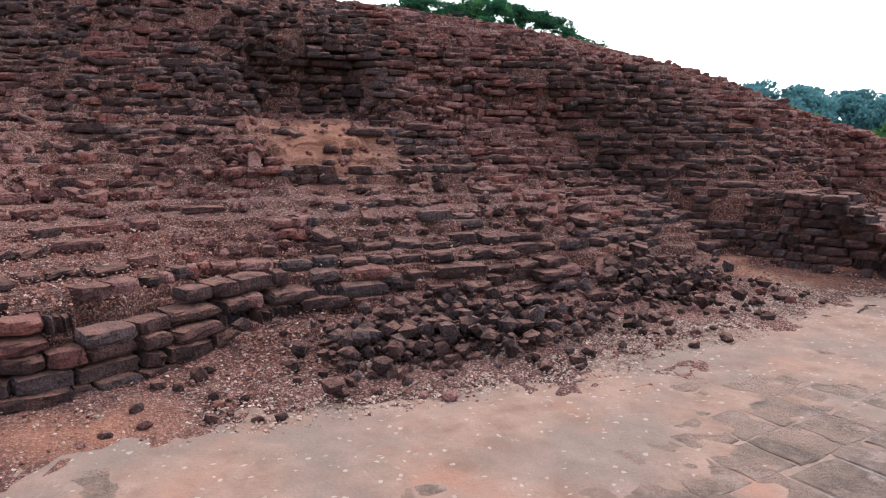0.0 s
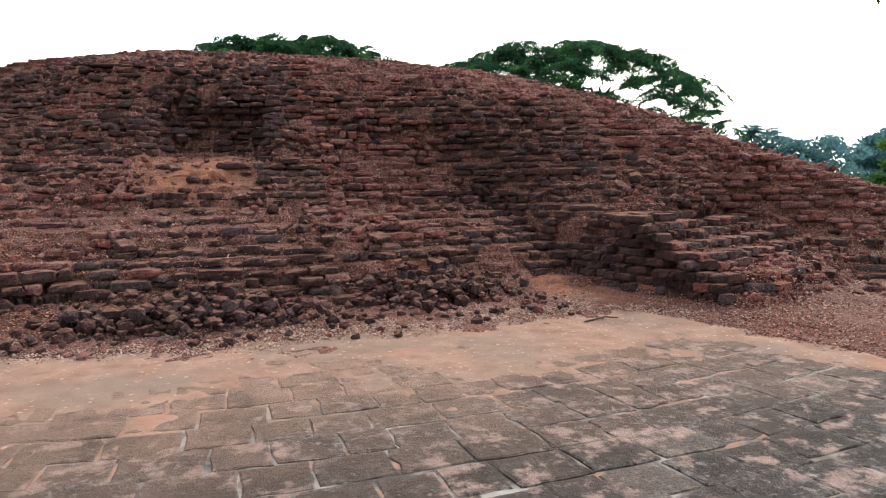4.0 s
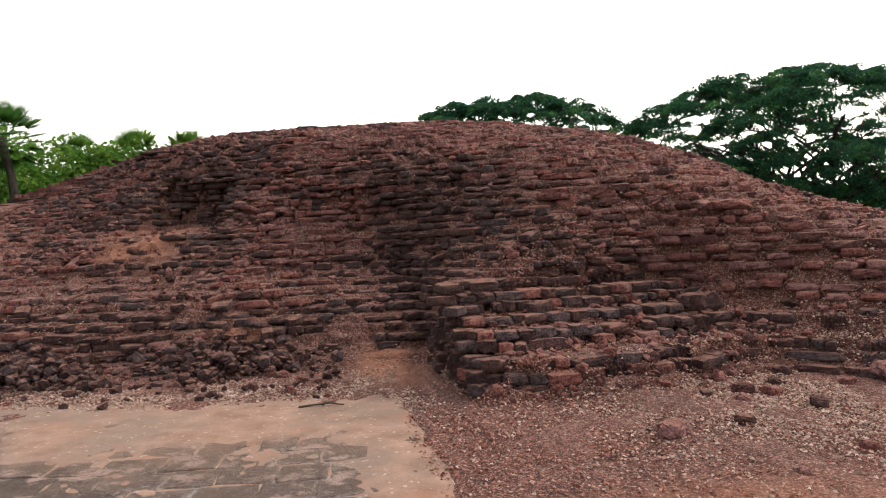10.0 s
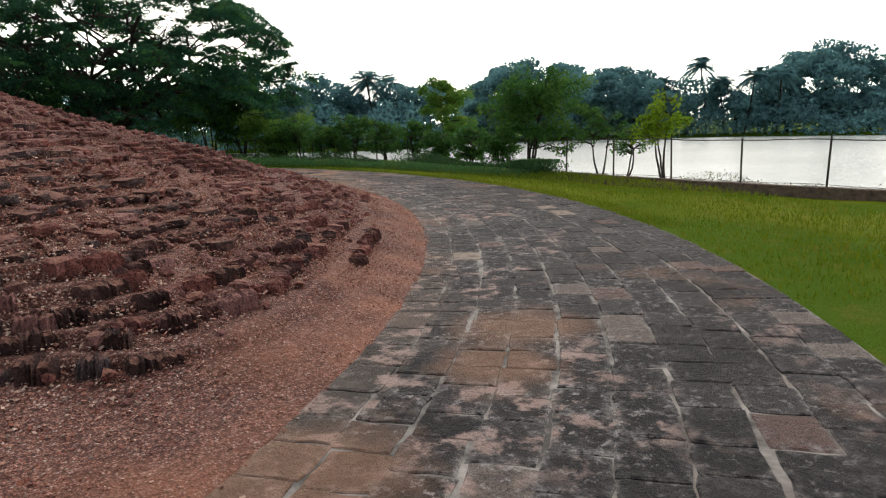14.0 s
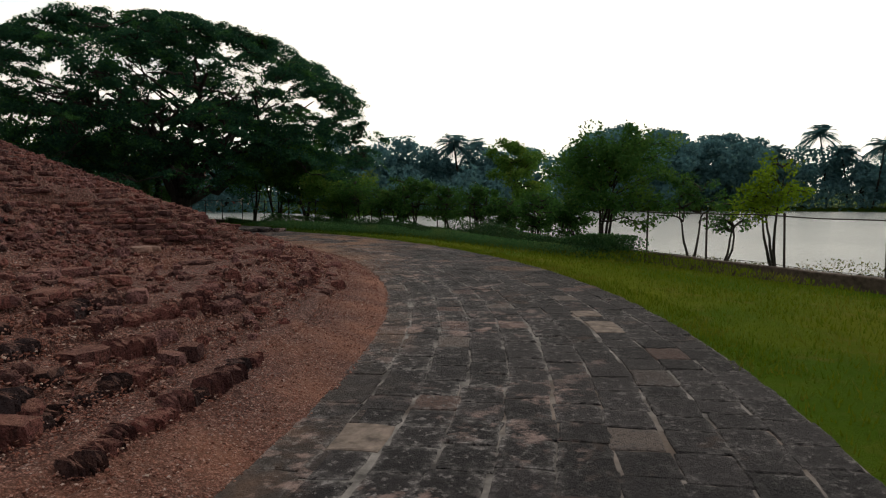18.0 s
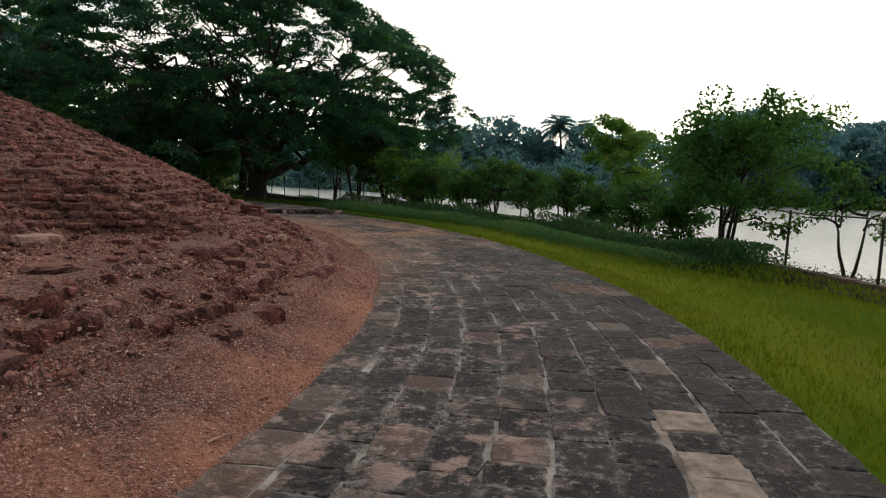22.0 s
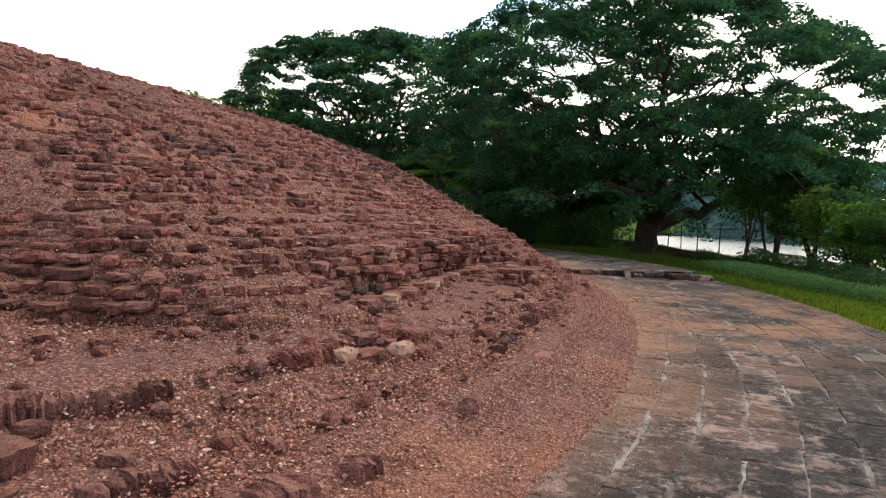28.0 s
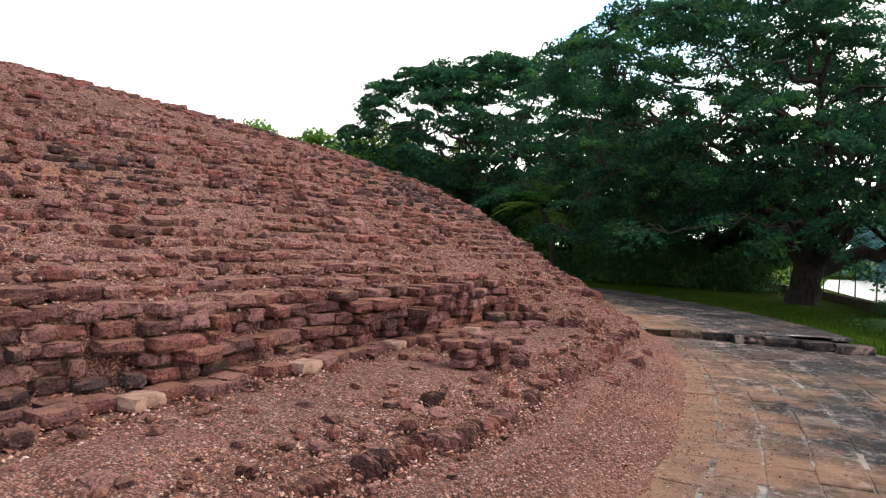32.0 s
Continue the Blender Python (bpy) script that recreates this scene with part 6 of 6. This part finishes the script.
# ---- low branch over the walk ----
branch_rng = np.random.default_rng(55)
BASE = np.array([0.4, -25.4, -0.05])
FORK = np.array([1.8, -20.5, 1.72]) - BASE
over = thing("overhanging_tree", "tree with low drooping branches over the walk", "tree", place=tuple(BASE))
TOP = np.array([0.1, 0.6, 3.3])
part("trunk", mesh_of("trunk", *tube(bend((0, 0, -0.2), TOP, (0.1, 0, 0), 9, branch_rng, 0.03), np.linspace(0.19, 0.11, 9), 10), BARK, True), over)
ELBOW = FORK + np.array([-0.72, -1.08, 0.8])
for a, b, r0, r1, sag in ((TOP - [0, 0, 0.1], ELBOW, 0.08, 0.03, 0.3), (ELBOW, FORK, 0.03, 0.008, 0.03)):
    part("limb", mesh_of("limb", *tube(bend(a, b, (0, 0, sag), 10, branch_rng, 0.01), np.linspace(r0, r1, 10), 7), BARK, True), over)
for d in ((-0.02, 0.02, -0.08), (0.02, 0.02, -0.085), (0.11, 0.02, 0.01), (-0.17, 0.03, 0.0), (-0.16, 0.04, -0.1), (-0.03, 0.0, -0.12)):
    part("twig", mesh_of("twig", *tube(bend(FORK, FORK + np.array(d), (0, 0, 0.008), 6, branch_rng, 0.003), np.linspace(0.0055, 0.0018, 6), 5), BARK, True), over)


def leaf_spray(root, tip, pairs, leaf):
    """A drooping stalk with paired leaflets."""
    p = bend(root, tip, (0, 0, 0.03), pairs + 2, branch_rng, 0.004)
    v = [tube(p, np.linspace(0.0025, 0.0012, len(p)), 4)]
    d = (np.array(tip) - root) / np.linalg.norm(np.array(tip) - root)
    side = np.cross(d, [0.2, 1, 0.3])
    side /= np.linalg.norm(side)
    for q in p[2:]:
        for s in (-1, 1):
            way = side * s * 0.8 + d * 0.55 + branch_rng.normal(0, 0.15, 3)
            way /= np.linalg.norm(way)
            w = np.cross(way, branch_rng.normal(0, 1, 3))
            w /= np.linalg.norm(w)
            a, e, m = q, q + way * leaf, q + way * leaf * 0.5
            v.append((np.array([a, m - w * leaf * 0.22, e, m + w * leaf * 0.22]), np.array([[0, 1, 2, 3]])))
    return bundle(v)


for cx, cy, cz, n, sx in ((0.77, -20.3, 1.91, 64, 0.09), (1.4, -20.3, 1.96, 66, 0.16), (1.14, -20.3, 2.0, 18, 0.1)):
    hub = np.array([cx, cy, cz + 0.12]) - BASE
    part("limb", mesh_of("limb", *tube(bend(ELBOW + [0, -0.2, 0.15], hub, (0, 0, 0.12), 8, branch_rng, 0.01), np.linspace(0.016, 0.005, 8), 6), BARK, True), over)
    for _ in range(n):
        root = hub + branch_rng.normal(0, 1, 3) * [sx, 0.07, 0.05] - [0, 0, 0.1]
        tip = root + np.array([branch_rng.normal(0, 0.07), branch_rng.normal(0, 0.05), -branch_rng.uniform(0.05, 0.12)])
        part("leaf_spray", mesh_of("leaf_spray", *leaf_spray(root, tip, 8, 0.034), SPRAY_LEAF), over, "drooping stalk of paired leaflets")
crown_rng = np.random.default_rng(58)
lumps = []
for _ in range(46):
    d = crown_rng.normal(0, 1, 3) * [1.5, 1.3, 0.7]
    e = TOP + d + [0, -0.3, 1.5]
    part("limb", mesh_of("limb", *tube(bend(TOP - [0, 0, 0.2], e, (0, 0, 0.2), 7, crown_rng, 0.05), np.linspace(0.035, 0.008, 7), 5), BARK, True), over)
    lumps.append(cloud(crown_rng, e, (0.45, 0.45, 0.3), 110, 0.3))
part("crown", mesh_of("crown", *leaves(np.concatenate(lumps), 0.1, crown_rng, 0.4, 2.2), POND_LEAF), over, "loose green crown of small leaves")
HANG = np.array([2.922, -20.8, 1.86]) - BASE
part("limb", mesh_of("limb", *tube(bend(ELBOW + [0, -0.3, 0.2], HANG, (0, -0.1, 0.2), 10, branch_rng, 0.01), np.linspace(0.012, 0.005, 10), 6), BARK, True), over)
part("twig", mesh_of("twig", *tube(bend(HANG, np.array([2.972, -20.815, 1.655]) - BASE, (-0.012, 0, -0.01), 12, branch_rng, 0.0025), np.linspace(0.0042, 0.0012, 12), 6), BARK, True), over, "bare hanging twig")
for dx, dz, n in ((0.0, 0.02, 2), (-0.08, 0.035, 2), (-0.16, 0.03, 2), (-0.24, 0.02, 3), (0.14, 0.05, 2)):
    for _ in range(n):
        root = HANG + np.array([dx, 0, dz - 0.005]) + branch_rng.normal(0, 1, 3) * [0.02, 0.03, 0.02]
        tip = root + np.array([branch_rng.normal(-0.01, 0.04), branch_rng.normal(0, 0.03), -branch_rng.uniform(0.06, 0.12)])
        part("leaf_spray", mesh_of("leaf_spray", *leaf_spray(root, tip, 4, 0.03), SPRAY_LEAF), over, "drooping stalk of paired leaflets")
root = FORK + np.array([0.09, 0.02, 0.02])
part("leaf_spray", mesh_of("leaf_spray", *leaf_spray(root, root + np.array([0.07, 0.0, -0.05]), 4, 0.035), LIME_LEAF), over, "yellow-green young leaflets")

# ---- building on the far bank ----
house = thing("house", "small cream house with a red roof across the pond", "house", place=(41.5, 78.0, -0.4))
part("wall", block_mesh("wall", (9, 6, 3.2), PLASTER, far_rng, 0.002, (4, 2, 2)), house)
roof = part("roof", mesh_of("roof", [(-5, -3.5, 3.2), (5, -3.5, 3.2), (5, 3.5, 3.2), (-5, 3.5, 3.2), (-4, 0, 4.8), (4, 0, 4.8), (4, 0, 4.79), (-4, 0, 4.79)], [(0, 1, 5, 4), (2, 3, 4, 5), (1, 2, 5, 6), (3, 0, 4, 7)], ROOF), house)

for i, x in enumerate((-3.2, -1.2, 2.9)):
    win = part("window", block_mesh("window", (1.1, 0.1, 1.1), ROOF, far_rng, 0.002, (1, 1, 1)), house, "brown framed window")
    win.location = (x, -3.02, 1.2)
    pane = new("pane", block_mesh("pane", (0.9, 0.06, 0.9), IRON, far_rng, 0.002, (1, 1, 1)))
    pane.parent, pane.location = win, (0, -0.04, 0.1)
    tagged(pane, "dark window pane")
door = part("door", block_mesh("door", (1.0, 0.1, 2.1), ROOF, far_rng, 0.002, (1, 1, 1)), house, "brown wooden door")
door.location = (0.9, -3.02, 0.0)

# ---- tufts of grass on the lawn ----
gx = np.concatenate([polar(26000, -50, 45, 23.4, 27.5), polar(7000, -40, 40, 23.3, 23.9)])
n = len(gx)
h = rng.uniform(0.03, 0.075, n)
d = rng.uniform(0, 6.3, n)
p0 = np.column_stack([gx, np.full(n, -0.05)])
w = np.column_stack([np.cos(d), np.sin(d), np.zeros(n)]) * 0.012
tip = p0 + np.column_stack([rng.normal(0, 0.02, n), rng.normal(0, 0.02, n), h + 0.02])
v = np.stack([p0 - w, p0 + w, tip], 1)
# blades near the big tree take the colour with its shade painted in
tree_shade = gx[:, 1] + rng.normal(0, 2.5, n) > 2.0
for pick, mat, label in ((tree_shade, TREE_SHADE_BLADE, "deep green grass, darkened in colour for the big tree's shade"), (~tree_shade, BLADE, "short yellow-green grass of the lawn")):
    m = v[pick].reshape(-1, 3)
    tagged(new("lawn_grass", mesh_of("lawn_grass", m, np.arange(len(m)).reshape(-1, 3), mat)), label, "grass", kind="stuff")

# ---- single blocks, built last ----
brick_meshes = [mesh_of("block", v, f, LATERITE_ONE) for v, f in wall_shapes]
for i, row in enumerate(near_bricks):
    ob = part("block", brick_meshes[i % len(brick_meshes)], mound)
    ob.location, ob.rotation_euler, ob.scale = place_of(row), (row[7], 0, row[6]), row[3:6]
pale_paver = mesh_of("paving_block", *paver_shapes[0], PALE_PAVER)
for i, row in enumerate(near_pavers):
    pale = any(abs(row[0] - d) < 0.5 and abs(row[1] - r) < 0.22 for d, r in ((-35.2, 22.6), (-33.4, 22.5), (-45.0, 20.6)))
    ob = part("paving_block", pale_paver if pale else paver_meshes[i % len(paver_meshes)], bed, "pale worn paving block" if pale else "")
    ob.location = (*at_polar(row[1], row[0]), row[5] + raised(row[0]))
    ob.rotation_euler, ob.scale = (0, 0, radians(row[0] + 90) + row[4]), (row[2], row[3], 1)
